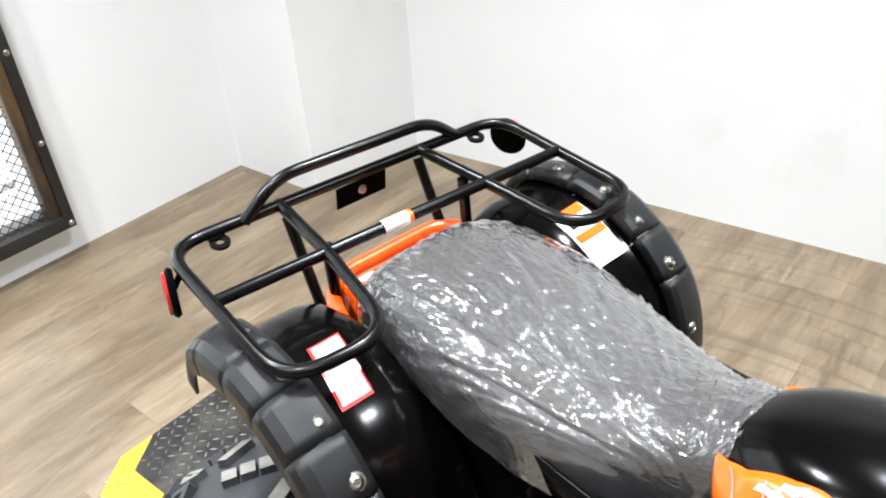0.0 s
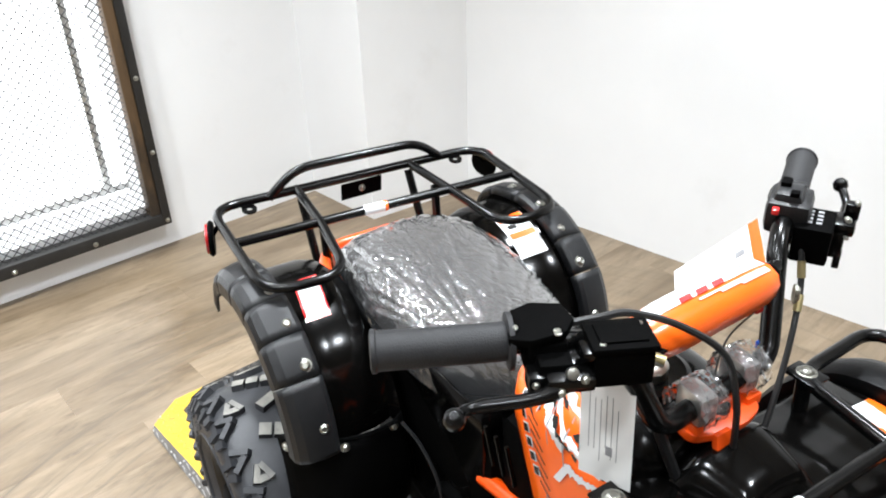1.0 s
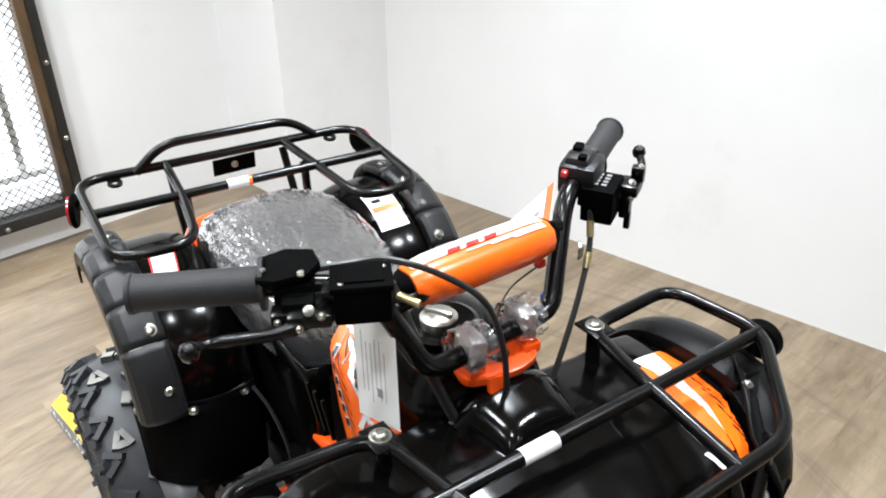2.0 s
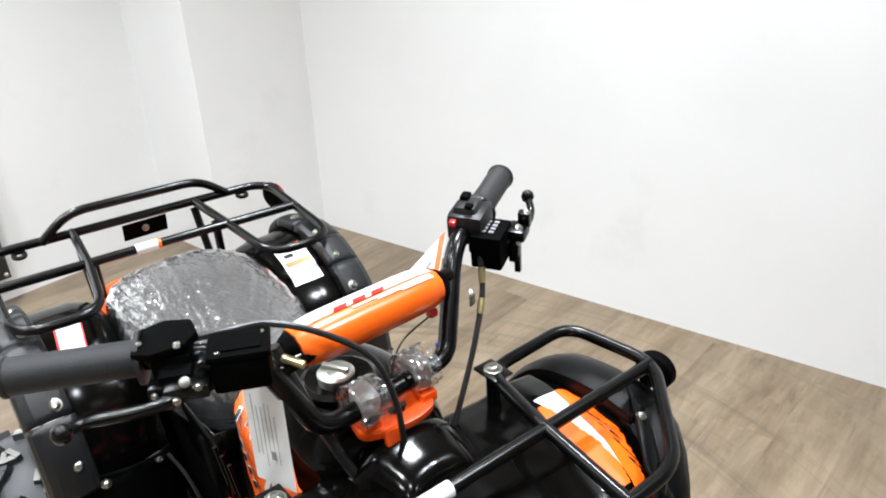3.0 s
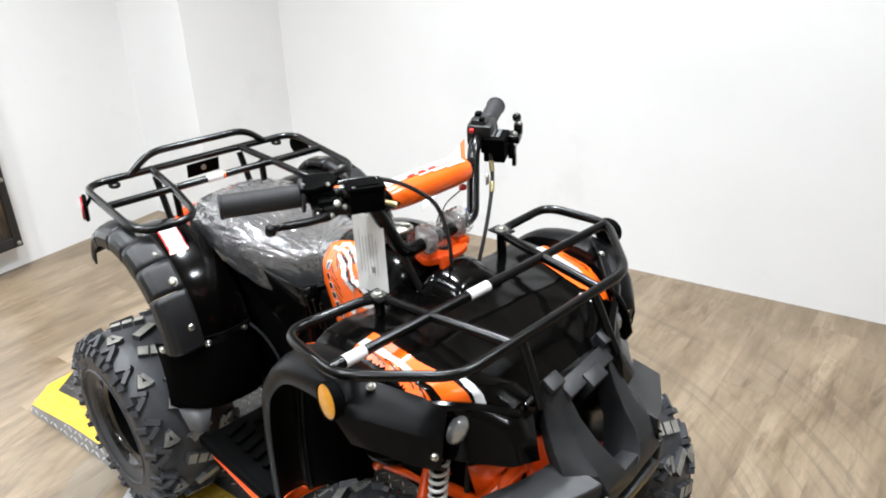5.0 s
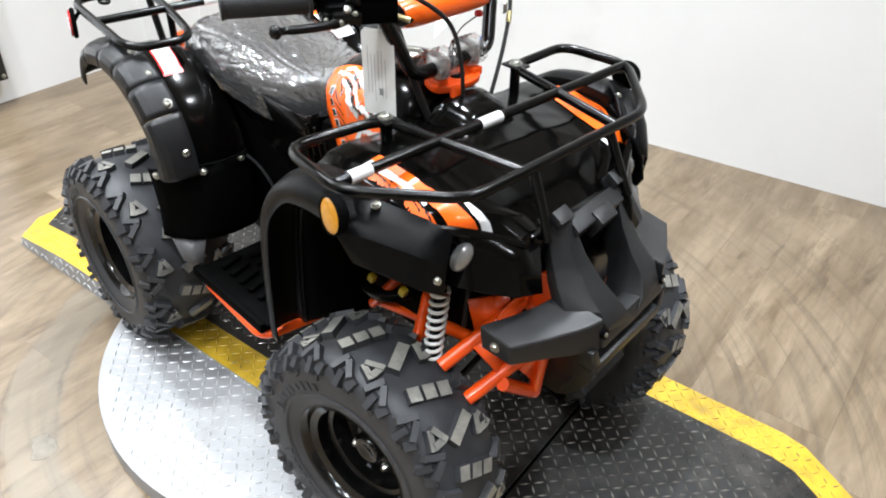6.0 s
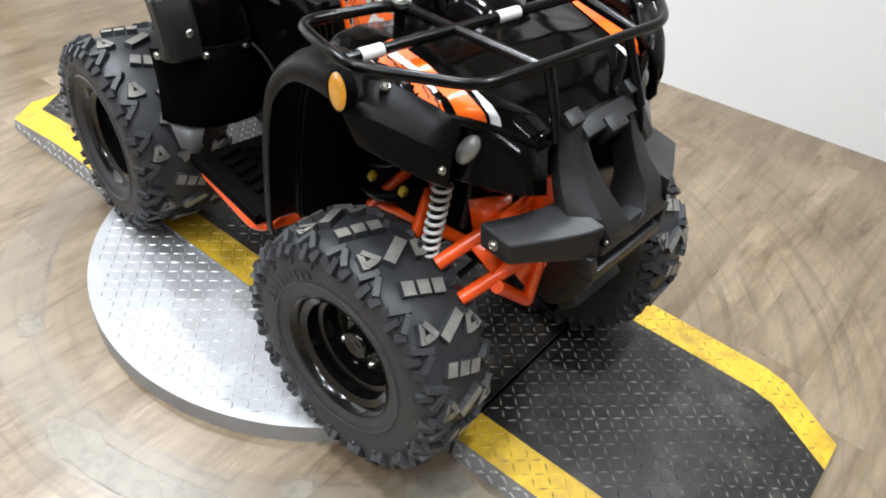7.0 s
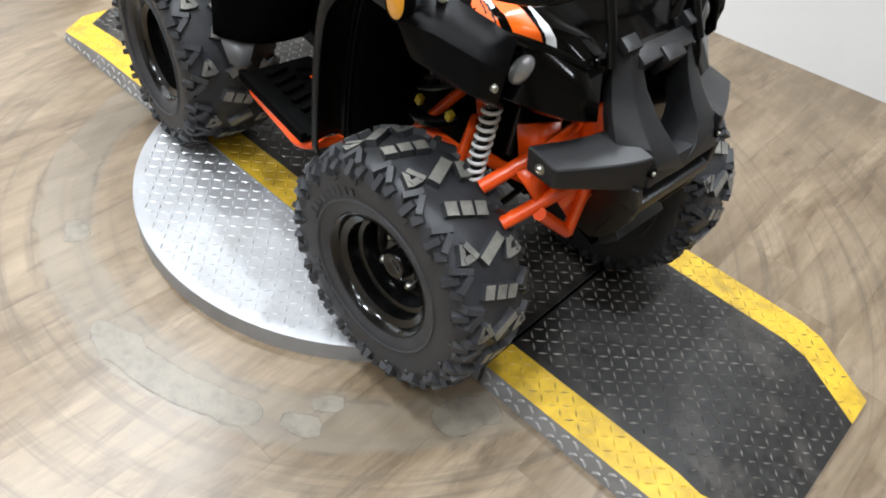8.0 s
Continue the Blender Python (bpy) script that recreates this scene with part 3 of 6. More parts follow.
def track(name, us, label):
    ob = thing(name, label, "ramp plate", (0, 0, 0), "track plates")
    ob.rotation_euler = (0, 0, radians(YAW))
    top, stripe_r, stripe_l, edge = bmesh.new(), bmesh.new(), bmesh.new(), bmesh.new()
    rows, rr, rl = [], [], []
    for u in us:
        d, h = side_in(u), plate_height(u)
        rows.append([(u, PV0 + d + STRIPE, h), (u, PV1 - d - STRIPE, h)])
        rr.append([(u, PV0 + d, h), (u, PV0 + d + STRIPE, h)])
        rl.append([(u, PV1 - d - STRIPE, h), (u, PV1 - d, h)])
    grid(top, rows)
    grid(stripe_r, rr)
    grid(stripe_l, rl)
    for b in (top, stripe_r, stripe_l):
        bmesh.ops.reverse_faces(b, faces=b.faces[:])
    part("plate", top, M["black_plate"], ob, "black painted diamond plate")
    part("edge_stripe", stripe_r, M["yellow"], ob, "yellow painted edge")
    part("edge_stripe", stripe_l, M["yellow"], ob, "yellow painted edge")
    loop = [(u, PV0 + side_in(u)) for u in us] + [(u, PV1 - side_in(u)) for u in us[::-1]]
    hs = [plate_height(u) for u in us] + [plate_height(u) for u in us[::-1]]
    k = len(loop)
    vt = [edge.verts.new((x, y, h - 0.0005)) for (x, y), h in zip(loop, hs)]
    cx = sum(us) / len(us)
    vb = [edge.verts.new((x, y + (-0.006 if y < 0 else 0.006), 0)) for x, y in loop]
    for i in range(k):
        edge.faces.new((vb[i], vb[(i + 1) % k], vt[(i + 1) % k], vt[i]))
    bmesh.ops.recalc_face_normals(edge, faces=edge.faces[:])
    part("side_skirt", edge, M["silver"], ob, "bright diamond-plate side")
    skirt = bmesh.new()
    for sgn, v0 in ((-1, PV0), (1, PV1)):
        for k in range(int((max(us) - min(us)) / 0.026)):
            u = min(us) + 0.014 + 0.026 * k
            h = plate_height(u)
            for r in range(2):
                z = 0.013 + 0.024 * r
                if z > h - 0.010:
                    continue
                tmp = bmesh.new()
                box(tmp, (0, 0, 0), (0.020, 0.0030, 0.0045), Matrix.Rotation(radians(40 if (k + r) % 2 else -40), 4, "Y"), 0.0, (0.6, 0.5))
                join(skirt, tmp, Matrix.Translation((u, v0 - sgn * side_in(u) + sgn * 0.006 * (1 - z / h), z)))
    sk = part("skirt_pattern", skirt, M["silver_ridge"], ob)
    sk["kind"] = "stuff"
    pat, paty = bmesh.new(), bmesh.new()
    u0, u1 = min(us) + 0.012, max(us) - 0.012
    inner = lambda u, v: PV0 + side_in(u) + STRIPE + 0.008 < v < PV1 - side_in(u) - STRIPE - 0.008
    outer = lambda u, v: (PV0 + side_in(u) + 0.008 < v < PV0 + side_in(u) + STRIPE - 0.004) or (PV1 - side_in(u) - STRIPE + 0.004 < v < PV1 - side_in(u) - 0.008)
    lozenges(pat, inner, u0, u1, PV0, PV1, lambda u, v: plate_height(u))
    lozenges(paty, outer, u0, u1, PV0, PV1, lambda u, v: plate_height(u))
    a = part("raised_pattern", pat, M["worn_lit_plate"], ob)
    b = part("raised_pattern", paty, M["worn_yellow"], ob)
    a["kind"] = b["kind"] = "stuff"
    return ob


seam = thing("joint_strip", "dark steel strip in the joint between the two plates", "metal strip", (0, 0, TOP - 0.003))
seam.rotation_euler = (0, 0, radians(YAW))
bm = bmesh.new()
box(bm, (UGAP, (PV0 + PV1) / 2, 0.0005), (0.012, PV1 - PV0 - 0.004, 0.005), None, 0.0008)
part("strip", bm, M["matte"], seam)
track("track_plate", [UREAR, -1.11, -1.07, -0.95, -0.85, -0.4, 0.0, UGAP - 0.004], "black diamond-plate drive-on track with worn yellow edges")
track("ramp_plate", [UGAP + 0.004, 0.7, 0.90, 0.95, 1.0, 1.05, UEND], "short black diamond-plate ramp with worn yellow edges")


# ---- the quad bike ----
quad = thing("quad_bike", "black and orange quad bike with wrapped seat on a turntable", "quad bike", (0, 0, TOP))
QZ = -TOP   # parts are given in room heights; the bike's base stands on the plate


def q(name, bm, mat, label="", parent=None, **kw):
    if parent is None:
        for v in bm.verts:
            v.co.z += QZ
    return part(name, bm, mat, parent or quad, label, **kw)


def both(name, build, mat, label="", **kw):
    """The right-hand part and its mirror image."""
    a = bmesh.new()
    build(a)
    b = mirrored(a)
    return q(name, a, mat, label, **kw), q(name, b, mat, label, **kw)


def qbolt(p, n, scale=1.0, name="bolt"):
    return bolt(quad, (p[0], p[1], p[2] + QZ), n, scale, name)


# -- wheels --
def wheel_meshes(R, half, rim_r, pitches, dish):
    """Tyre, tread, rim and hub cap, with the axle along y and the outer face towards -y."""
    turn = Matrix.Rotation(radians(90), 4, "X")   # lathe's z becomes -y
    prof = [(rim_r - 0.004, half * 0.80), (rim_r + 0.006, half * 0.92), (rim_r + 0.03, half * 1.0), (R * 0.80, half * 1.02), (R * 0.90, half * 0.97),
            (R * 0.955, half * 0.80), (R * 0.972, half * 0.5), (R * 0.978, 0.0)]
    prof = prof + [(r, -z) for r, z in prof[-2::-1]]
    tyre = bmesh.new()
    lathe(tyre, prof, 56, turn, caps=False)
    # raised ring and small rib on the sidewall
    for z in (half * 1.005, -half * 1.005):
        lathe(tyre, [(rim_r + 0.028, z), (rim_r + 0.031, z * 1.03), (rim_r + 0.034, z)], 56, turn, caps=False)
    # raised marks on the sidewall
    for k in list(range(9)) + list(range(14, 21)):
        th = 0.6 + 0.115 * k
        tmp = bmesh.new()
        box(tmp, (0, 0, 0), (0.010, 0.003, 0.012 + 0.003 * (k % 3)), None, 0.0, (0.8, 1))
        join(tyre, tmp, Matrix.Rotation(-th, 4, "Y") @ Matrix.Translation((0, -half * 1.018, rim_r + 0.047)))
    tread = bmesh.new()

    def radius_at(w):
        a = abs(w) / half
        pts = [(0.0, 0.978), (0.5, 0.972), (0.80, 0.955), (0.97, 0.90), (1.02, 0.80), (1.03, 0.70)]
        for (a0, r0), (a1, r1) in zip(pts, pts[1:]):
            if a <= a1:
                return R * (r0 + (r1 - r0) * (a - a0) / (a1 - a0))
        return R * 0.7

    shoulder = bmesh.new()

    def lug(theta, w, length, wide, spin, high=0.011, lean=0.0, taper=0.84, into=None):
        r = radius_at(w)
        n = Vector((math.cos(theta), 0, math.sin(theta)))
        t = Vector((-math.sin(theta), 0, math.cos(theta)))
        l = Vector((0, 1, 0))
        n2 = (n * math.cos(lean) + l * math.sin(lean)).normalized()
        l2 = (l * math.cos(lean) - n * math.sin(lean)).normalized()
        x = (t * math.cos(spin) + l2 * math.sin(spin))
        y = n2.cross(x)
        m = Matrix(((x.x, y.x, n2.x, 0), (x.y, y.y, n2.y, 0), (x.z, y.z, n2.z, 0), (0, 0, 0, 1)))
        c = n * r + l * w + n2 * (high * 0.5 - 0.004)
        box(tread if into is None else into, c, (length, wide, high + 0.008), m, 0.0, (taper, taper))

    st = 2 * math.pi / pitches

    def letter(theta, w, s):
        """The A-shaped lug: two legs that meet, and a bar between them."""
        lug(theta, w - 0.008 * s, 0.034, 0.011, s * radians(24), taper=0.9)
        lug(theta, w + 0.008 * s, 0.034, 0.011, -s * radians(24), taper=0.9)
        lug(theta - 0.010 / R, w, 0.013, 0.022, 0.0, taper=0.9)

    for k in range(pitches):
        ph = st * k
        # a bar of three blocks across the crown, then a long slanting bar between two A-shaped lugs
        for g in (-1, 0, 1):
            lug(ph - st * 0.075 * g, 0.0235 * g - half * 0.04, 0.025, 0.0225, radians(24), taper=0.92)
        lug(ph - st * 0.50, half * 0.05, 0.058, 0.021, radians(66), taper=0.92)
        for s in (-1, 1):
            letter(ph - st * (0.40 if s < 0 else 0.60), s * half * 0.58, s)
            # forked lugs on the shoulder and low knobs on the sidewall
            for off in (0.04, 0.54):
                lug(ph - st * (off + 0.02), s * half * 0.76, 0.038, 0.012, s * radians(64), 0.010, s * 0.36, into=shoulder)
                lug(ph - st * (off + 0.17), s * half * 0.80, 0.036, 0.012, -s * radians(50), 0.010, s * 0.40, into=shoulder)
                lug(ph - st * (off + 0.09), s * half * 0.96, 0.030, 0.013, s * radians(84), 0.008, s * 0.92, into=shoulder)
                lug(ph - st * (off + 0.27), s * half * 0.95, 0.022, 0.016, s * radians(70), 0.007, s * 0.90, into=shoulder)
            lug(ph - st * 0.25, s * half * 1.01, 0.012, 0.006, s * radians(30), 0.003, s * 1.3, into=shoulder)
            lug(ph - st * 0.70, s * half * 1.01, 0.012, 0.006, s * radians(80), 0.003, s * 1.3, into=shoulder)
    tread.normal_update()
    # outward faces take the worn, paler rubber that carries the tops' sheen
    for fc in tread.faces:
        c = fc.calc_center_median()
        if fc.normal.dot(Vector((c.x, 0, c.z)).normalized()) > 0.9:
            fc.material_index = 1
    join(tread, shoulder)
    rim = bmesh.new()
    z0 = half * 0.80
    prof = [(rim_r - 0.010, -z0), (rim_r + 0.004, -z0 - 0.006), (rim_r + 0.004, z0), (rim_r + 0.008, z0 + 0.006), (rim_r + 0.004, z0 + 0.010), (rim_r - 0.002, z0 + 0.006),
            (rim_r - 0.006, z0 - 0.004), (rim_r - 0.018, z0 - 0.010), (rim_r - 0.020, z0 - dish * 0.5), (rim_r - 0.028, z0 - dish * 0.55), (rim_r - 0.034, z0 - dish),
            (0.062, z0 - dish - 0.004), (0.058, z0 - dish + 0.006), (0.042, z0 - dish + 0.010), (0.030, z0 - dish + 0.004)]
    lathe(rim, prof, 40, turn)
    hub = bmesh.new()
    lathe(hub, [(0.030, z0 - dish - 0.004), (0.029, z0 - dish + 0.030), (0.024, z0 - dish + 0.036), (0.018, z0 - dish + 0.037), (0.012, z0 - dish + 0.034)], 20, turn)
    nut = bmesh.new()
    lathe(nut, [(0.0085, 0), (0.0085, 0.009), (0.006, 0.012), (0.004, 0.016)], 6, turn)
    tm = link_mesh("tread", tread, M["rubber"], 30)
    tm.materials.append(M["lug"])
    spots = [(0.048 * math.cos(math.pi / 4 + k * math.pi / 2), -(z0 - dish + 0.008), 0.048 * math.sin(math.pi / 4 + k * math.pi / 2)) for k in range(4)]
    return (link_mesh("tyre", tyre, M["rubber"], 50), tm, link_mesh("rim", rim, M["rim"], 40),
            link_mesh("hub_cap", hub, M["rim"], 40)), link_mesh("wheel_nut", nut, M["chrome"], 40), spots


def wheel(kind, meshes, loc, steer, right, spin):
    w = new(kind)
    w.parent = quad
    w["label"] = "black steel wheel with knobbly off-road tyre"
    w.matrix_basis = Matrix.Translation((loc[0], loc[1], loc[2] + QZ)) @ Matrix.Rotation(radians(steer + (0 if right else 180)), 4, "Z") @ Matrix.Rotation(radians(spin), 4, "Y")
    shapes, nut, spots = meshes
    for nm, me in zip(("tyre", "tread", "rim", "hub_cap"), shapes):
        o = new(nm, me)
        o.parent = w
    for sp in spots:
        o = new("wheel_nut", nut)
        o.parent, o.location = w, sp
    return w


FRONT = wheel_meshes(0.222, 0.073, 0.112, 10, 0.066)
REAR = wheel_meshes(0.216, 0.104, 0.110, 10, 0.07)
FX, RX = 0.410, -0.415
STEER = 8.0
wheel("front_wheel", FRONT, (FX, -0.268, TOP + 0.222 + 0.004), STEER, True, 12)
wheel("front_wheel", FRONT, (FX, 0.285, TOP + 0.222 + 0.004), STEER, False, 40)
wheel("rear_wheel", REAR, (RX, -0.268, TOP + 0.216 + 0.004), 0, True, 5)
wheel("rear_wheel", REAR, (RX, 0.29, TOP + 0.216 + 0.004), 0, False, 33)

# -- racks --
TR = 0.0082
RZ = 0.776


def run(name, pts, r=TR, bend=0.035, label="", n=10):
    bm = bmesh.new()
    tube(bm, fillet(pts, bend) if bend else pts, r, n)
    return q(name, bm, M["tube"], label)


def rz(x):
    """The rear carrier falls a little towards the front."""
    return 0.776 - 0.085 * (x + 0.414)


def rpts(pts):
    return [(x, y, rz(x)) for x, y in pts]


run("rear_rack_outline", rpts([(-0.424, -0.120), (-0.272, -0.146), (-0.284, -0.272), (-0.560, -0.264), (-0.532, 0.270), (-0.262, 0.262), (-0.262, 0.142), (-0.414, 0.130)]), bend=0.05, label="black tubular rear carrier outline")
run("rear_rack_crossbar", [(-0.440, -0.262, RZ), (-0.405, 0.265, RZ)], bend=0)
run("rear_rack_bar", rpts([(-0.556, -0.108), (-0.424, -0.120)]), bend=0)
run("rear_rack_bar", rpts([(-0.538, 0.118), (-0.414, 0.130)]), bend=0)
run("rear_grab_loop", [(-0.550, -0.163, 0.786), (-0.549, -0.110, 0.829), (-0.530, 0.132, 0.829), (-0.536, 0.186, 0.786)], bend=0.035)
for y in (-0.105, 0.118):
    run("rear_rack_leg", [(-0.545, y, RZ - 0.004), (-0.47, y * 1.02, 0.60)], 0.008, 0)
    run("rear_rack_leg", [(-0.45, y * 1.02, RZ - 0.004), (-0.44, y * 1.02, 0.60)], 0.008, 0)
bm = bmesh.new()
box(bm, (-0.553, 0.02, 0.757), (0.003, 0.085, 0.034), Matrix.Rotation(radians(8), 4, "Y"), 0.001)
q("plate_bracket", bm, M["matte"])
qbolt((-0.5505, 0.02, 0.758), (1, 0, 0.1), 0.6)
for y, ex in ((-0.203, -0.540), (0.21, -0.518)):
    bm = bmesh.new()
    lathe(bm, [(0.0055, -0.002), (0.013, -0.002), (0.013, 0.002), (0.0055, 0.002), (0.0055, -0.002)], 18, pose(ex, y, 0.780, 0, 12, 0), caps=False)
    box(bm, (ex - 0.010, y, 0.783), (0.012, 0.022, 0.004))
    q("tie_eye", bm, M["tube"])
for s in (-1, 1):
    y = s * 0.281
    bm = bmesh.new()
    tube(bm, [(-0.525, s * 0.262, 0.776), (-0.521, s * 0.278, 0.760)], 0.004, 8)
    lathe(bm, [(0.028, -0.005), (0.031, 0.0), (0.028, 0.004)], 24, facing((-0.521, y, 0.755), (-0.33, s, 0.05)))
    q("reflector_back", bm, M["matte"])
    bm = bmesh.new()
    lathe(bm, [(0.026, 0.004), (0.026, 0.008), (0.020, 0.0095)], 24, facing((-0.521, y, 0.755), (-0.33, s, 0.05)))
    q("side_reflector", bm, M["red_reflector"], "round red side reflector")



def fz(x, y):
    """The front carrier dips a little forwards."""
    return 0.801 - 0.07 * max(0.0, x - 0.40)


def fpts(pts):
    return [(x, y, fz(x, y)) for x, y in pts]


run("front_rack_outline", fpts([(0.409, -0.134), (0.300, -0.152), (0.284, -0.312), (0.418, -0.326), (0.534, -0.205), (0.531, 0.194),
                                (0.410, 0.316), (0.280, 0.299), (0.286, 0.151), (0.404, 0.128)]), bend=0.035, label="black tubular front carrier outline")
run("front_rack_bar", fpts([(0.409, -0.134), (0.532, -0.100)]), bend=0)
run("front_rack_bar", fpts([(0.404, 0.128), (0.532, 0.116)]), bend=0)
run("front_rack_crossbar", fpts([(0.404, -0.320), (0.408, 0.313)]), bend=0)
for y in (-0.154, 0.153):
    bm = bmesh.new()
    tx = 0.309 if y < 0 else 0.293
    box(bm, (tx, y, fz(tx, y) + 0.004), (0.040, 0.030, 0.004), None, 0.0015)
    q("rack_tab", bm, M["tube"])
    qbolt((tx, y, fz(tx, y) + 0.007), (0, 0, 1), 1.05)
    run("front_rack_leg", [(tx, y, fz(tx, y)), (tx + 0.006, y * 0.98, 0.70)], 0.009, 0)
run("front_rack_leg", [(0.530, -0.075, 0.788), (0.556, -0.078, 0.735), (0.575, -0.08, 0.69)], 0.008, 0.02)
run("front_rack_leg", [(0.524, 0.110, 0.786), (0.550, 0.112, 0.735), (0.575, 0.114, 0.69)], 0.008, 0.02)


def sleeve(p0, p1, mat, r=0.0094):
    bm = bmesh.new()
    tube(bm, [p0, p1], r, 14, caps=False)
    return q("warning_label", bm, mat, "white warning sticker round the tube")


sleeve((-0.4252, -0.040, RZ), (-0.4226, -0.002, RZ), M["white_film"])
sleeve((-0.4226, -0.002, RZ), (-0.4222, 0.004, RZ), M["orange_film"])
sleeve((0.4057, -0.055, fz(0.406, 0)), (0.406, -0.010, fz(0.406, 0)), M["white_film"])
sleeve((0.4041, -0.298, fz(0.404, 0)), (0.4044, -0.262, fz(0.404, 0)), M["white_film"])
for s, mt, nm in ((-1, "amber", "round amber reflector"), (1, "amber", "round amber reflector")):
    c = (0.434 if s < 0 else 0.396, -0.346 if s < 0 else 0.342, 0.779 if s < 0 else 0.770)
    nrm = (-0.15, s, 0.10)
    bm = bmesh.new()
    lathe(bm, [(0.020, -0.012), (0.0255, -0.007), (0.0268, 0.004), (0.0252, 0.0072), (0.0242, 0.004)], 28, facing(c, nrm))
    if s > 0:
        box(bm, (c[0], c[1] - 0.016, c[2] - 0.004), (0.012, 0.02, 0.03), None, 0.003)
    q("reflector_back", bm, M["matte"])
    bm = bmesh.new()
    lathe(bm, [(0.0272, 0.003), (0.0268, 0.0065), (0.020, 0.0085), (0.008, 0.0092)], 28, facing(c, nrm) @ Matrix.Scale(0.88, 4))
    q("side_reflector", bm, M[mt], nm)

# -- rear fenders --
ARCH = [(-0.490, 0.655), (-0.474, 0.700), (-0.445, 0.726), (-0.40, 0.740), (-0.35, 0.744), (-0.30, 0.735), (-0.255, 0.714), (-0.212, 0.680), (-0.182, 0.640), (-0.163, 0.592), (-0.155, 0.548)]
ARCH_S = [(p.x, p.y) for p in smooth_curve([(x, z, 0) for x, z in ARCH], 4)]


def arch_normals(a):
    out = []
    for i in range(len(a)):
        p, n_ = a[max(0, i - 1)], a[min(len(a) - 1, i + 1)]
        d = Vector((n_[0] - p[0], n_[1] - p[1])).normalized()
        out.append(Vector((-d.y, d.x)))
    return out


ARCH_N = arch_normals(ARCH_S)


def rear_fender(bm):
    rows = []
    cols = [(-0.105, -0.16), (-0.118, -0.06), (-0.128, -0.034), (-0.142, -0.020), (-0.17, -0.012), (-0.205, -0.012), (-0.240, -0.010), (-0.250, -0.004)]
    for (x, z), n_ in zip(ARCH_S, ARCH_N):
        rows.append([(x + n_.x * h if h > -0.03 else x, y, z + n_.y * h if h > -0.03 else z + h) for y, h in cols])
    grid(bm, rows)


both("rear_fender", rear_fender, M["gloss"], "glossy black plastic rear fender", solid=0.004, angle=60)
SEGS = [(0, 9), (9, 15), (15, 20), (20, 25), (25, 30), (30, 40)]
for s in (-1, 1):
    for i0, i1 in SEGS:
        bm = bmesh.new()
        rows = []
        cols = [(0.240, -0.004), (0.243, 0.006), (0.248, 0.0085), (0.268, 0.0085), (0.288, 0.004), (0.298, -0.002), (0.302, -0.010), (0.303, -0.030)]
        idx = list(range(i0, i1 + 1))
        for i in idx:
            (x, z), n_ = ARCH_S[i], ARCH_N[i]
            d = Vector((n_.y, -n_.x))
            e = 0.0008 if i == i0 else (-0.0008 if i == i1 else 0.0)
            step = 0.0018 * (1 - (i - i0) / max(1, i1 - i0))
            rows.append([(x + n_.x * (h + step) + d.x * e, s * y, z + n_.y * (h + step) + d.y * e) for y, h in cols])
        grid(bm, rows)
        if s > 0:
            bmesh.ops.reverse_faces(bm, faces=bm.faces[:])
        bmesh.ops.reverse_faces(bm, faces=bm.faces[:])
        q("fender_flare_plate", bm, M["flare"], "matte grey-black flare plate", solid=0.004, angle=18)
for s in (-1, 1):
    for x, z, nx, nz in ((-0.395, 0.7515, -0.05, 1), (-0.312, 0.749, 0.25, 1), (-0.254, 0.724, 0.5, 0.85), (-0.199, 0.683, 0.75, 0.65), (-0.154, 0.598, 0.95, 0.3)):
        qbolt((x, s * 0.259, z), (nx, s * 0.15, nz), 0.95)

# warning stickers on the fenders


def sticker_on_arch(x0, x1, y0, y1, lift, mat, name="warning_sticker", label="white warning sticker", skew=0.0):
    bm = bmesh.new()
    rows = []
    for k in range(9):
        x = x0 + (x1 - x0) * k / 8
        j = min(range(len(ARCH_S)), key=lambda i: abs(ARCH_S[i][0] - x) + (9 if ARCH_S[i][0] < -0.45 else 0))
        lo, hi = (j, j + 1) if ARCH_S[j][0] <= x else (j - 1, j)
        (xa, za), (xb, zb) = ARCH_S[lo], ARCH_S[hi]
        z = za + (zb - za) * (x - xa) / (xb - xa)
        n_ = ARCH_N[j]
        row = []
        for i in range(5):
            y = y0 + (y1 - y0) * i / 4 + skew * k / 8
            a = abs(y)
            h = -0.012 + 0.002 * max(0.0, (a - 0.205) / 0.027) if a > 0.2 else -0.012 - 0.008 * max(0.0, (0.17 - a) / 0.028)
            row.append((x + n_.x * (h + lift), y, z + n_.y * (h + lift)))
        rows.append(row)
    grid(bm, rows)
    bmesh.ops.recalc_face_normals(bm, faces=bm.faces[:])
    return q(name, bm, mat, label, angle=60)


sticker_on_arch(-0.345, -0.258, -0.212, -0.170, 0.0012, M["red_film"], "warning_sticker", "red-edged white warning sticker", -0.014)
sticker_on_arch(-0.341, -0.262, -0.209, -0.173, 0.0020, M["white_film"], "sticker_face", "white sticker face", -0.013)
sticker_on_arch(-0.335, -0.240, 0.172, 0.230, 0.0012, M["white_film"], "warning_sticker", "white warning sticker with orange bars", -0.004)
sticker_on_arch(-0.335, -0.318, 0.174, 0.228, 0.0020, M["orange_film"], "sticker_bar", "orange bar", 0)
sticker_on_arch(-0.288, -0.276, 0.174, 0.226, 0.0020, M["orange_film"], "sticker_bar", "orange bar", 0)
sticker_on_arch(-0.308, -0.298, 0.182, 0.200, 0.0020, M["black_film"], "sticker_mark", "dark mark", 0)

# inner fender wall below the arch and the side panel behind the footboard


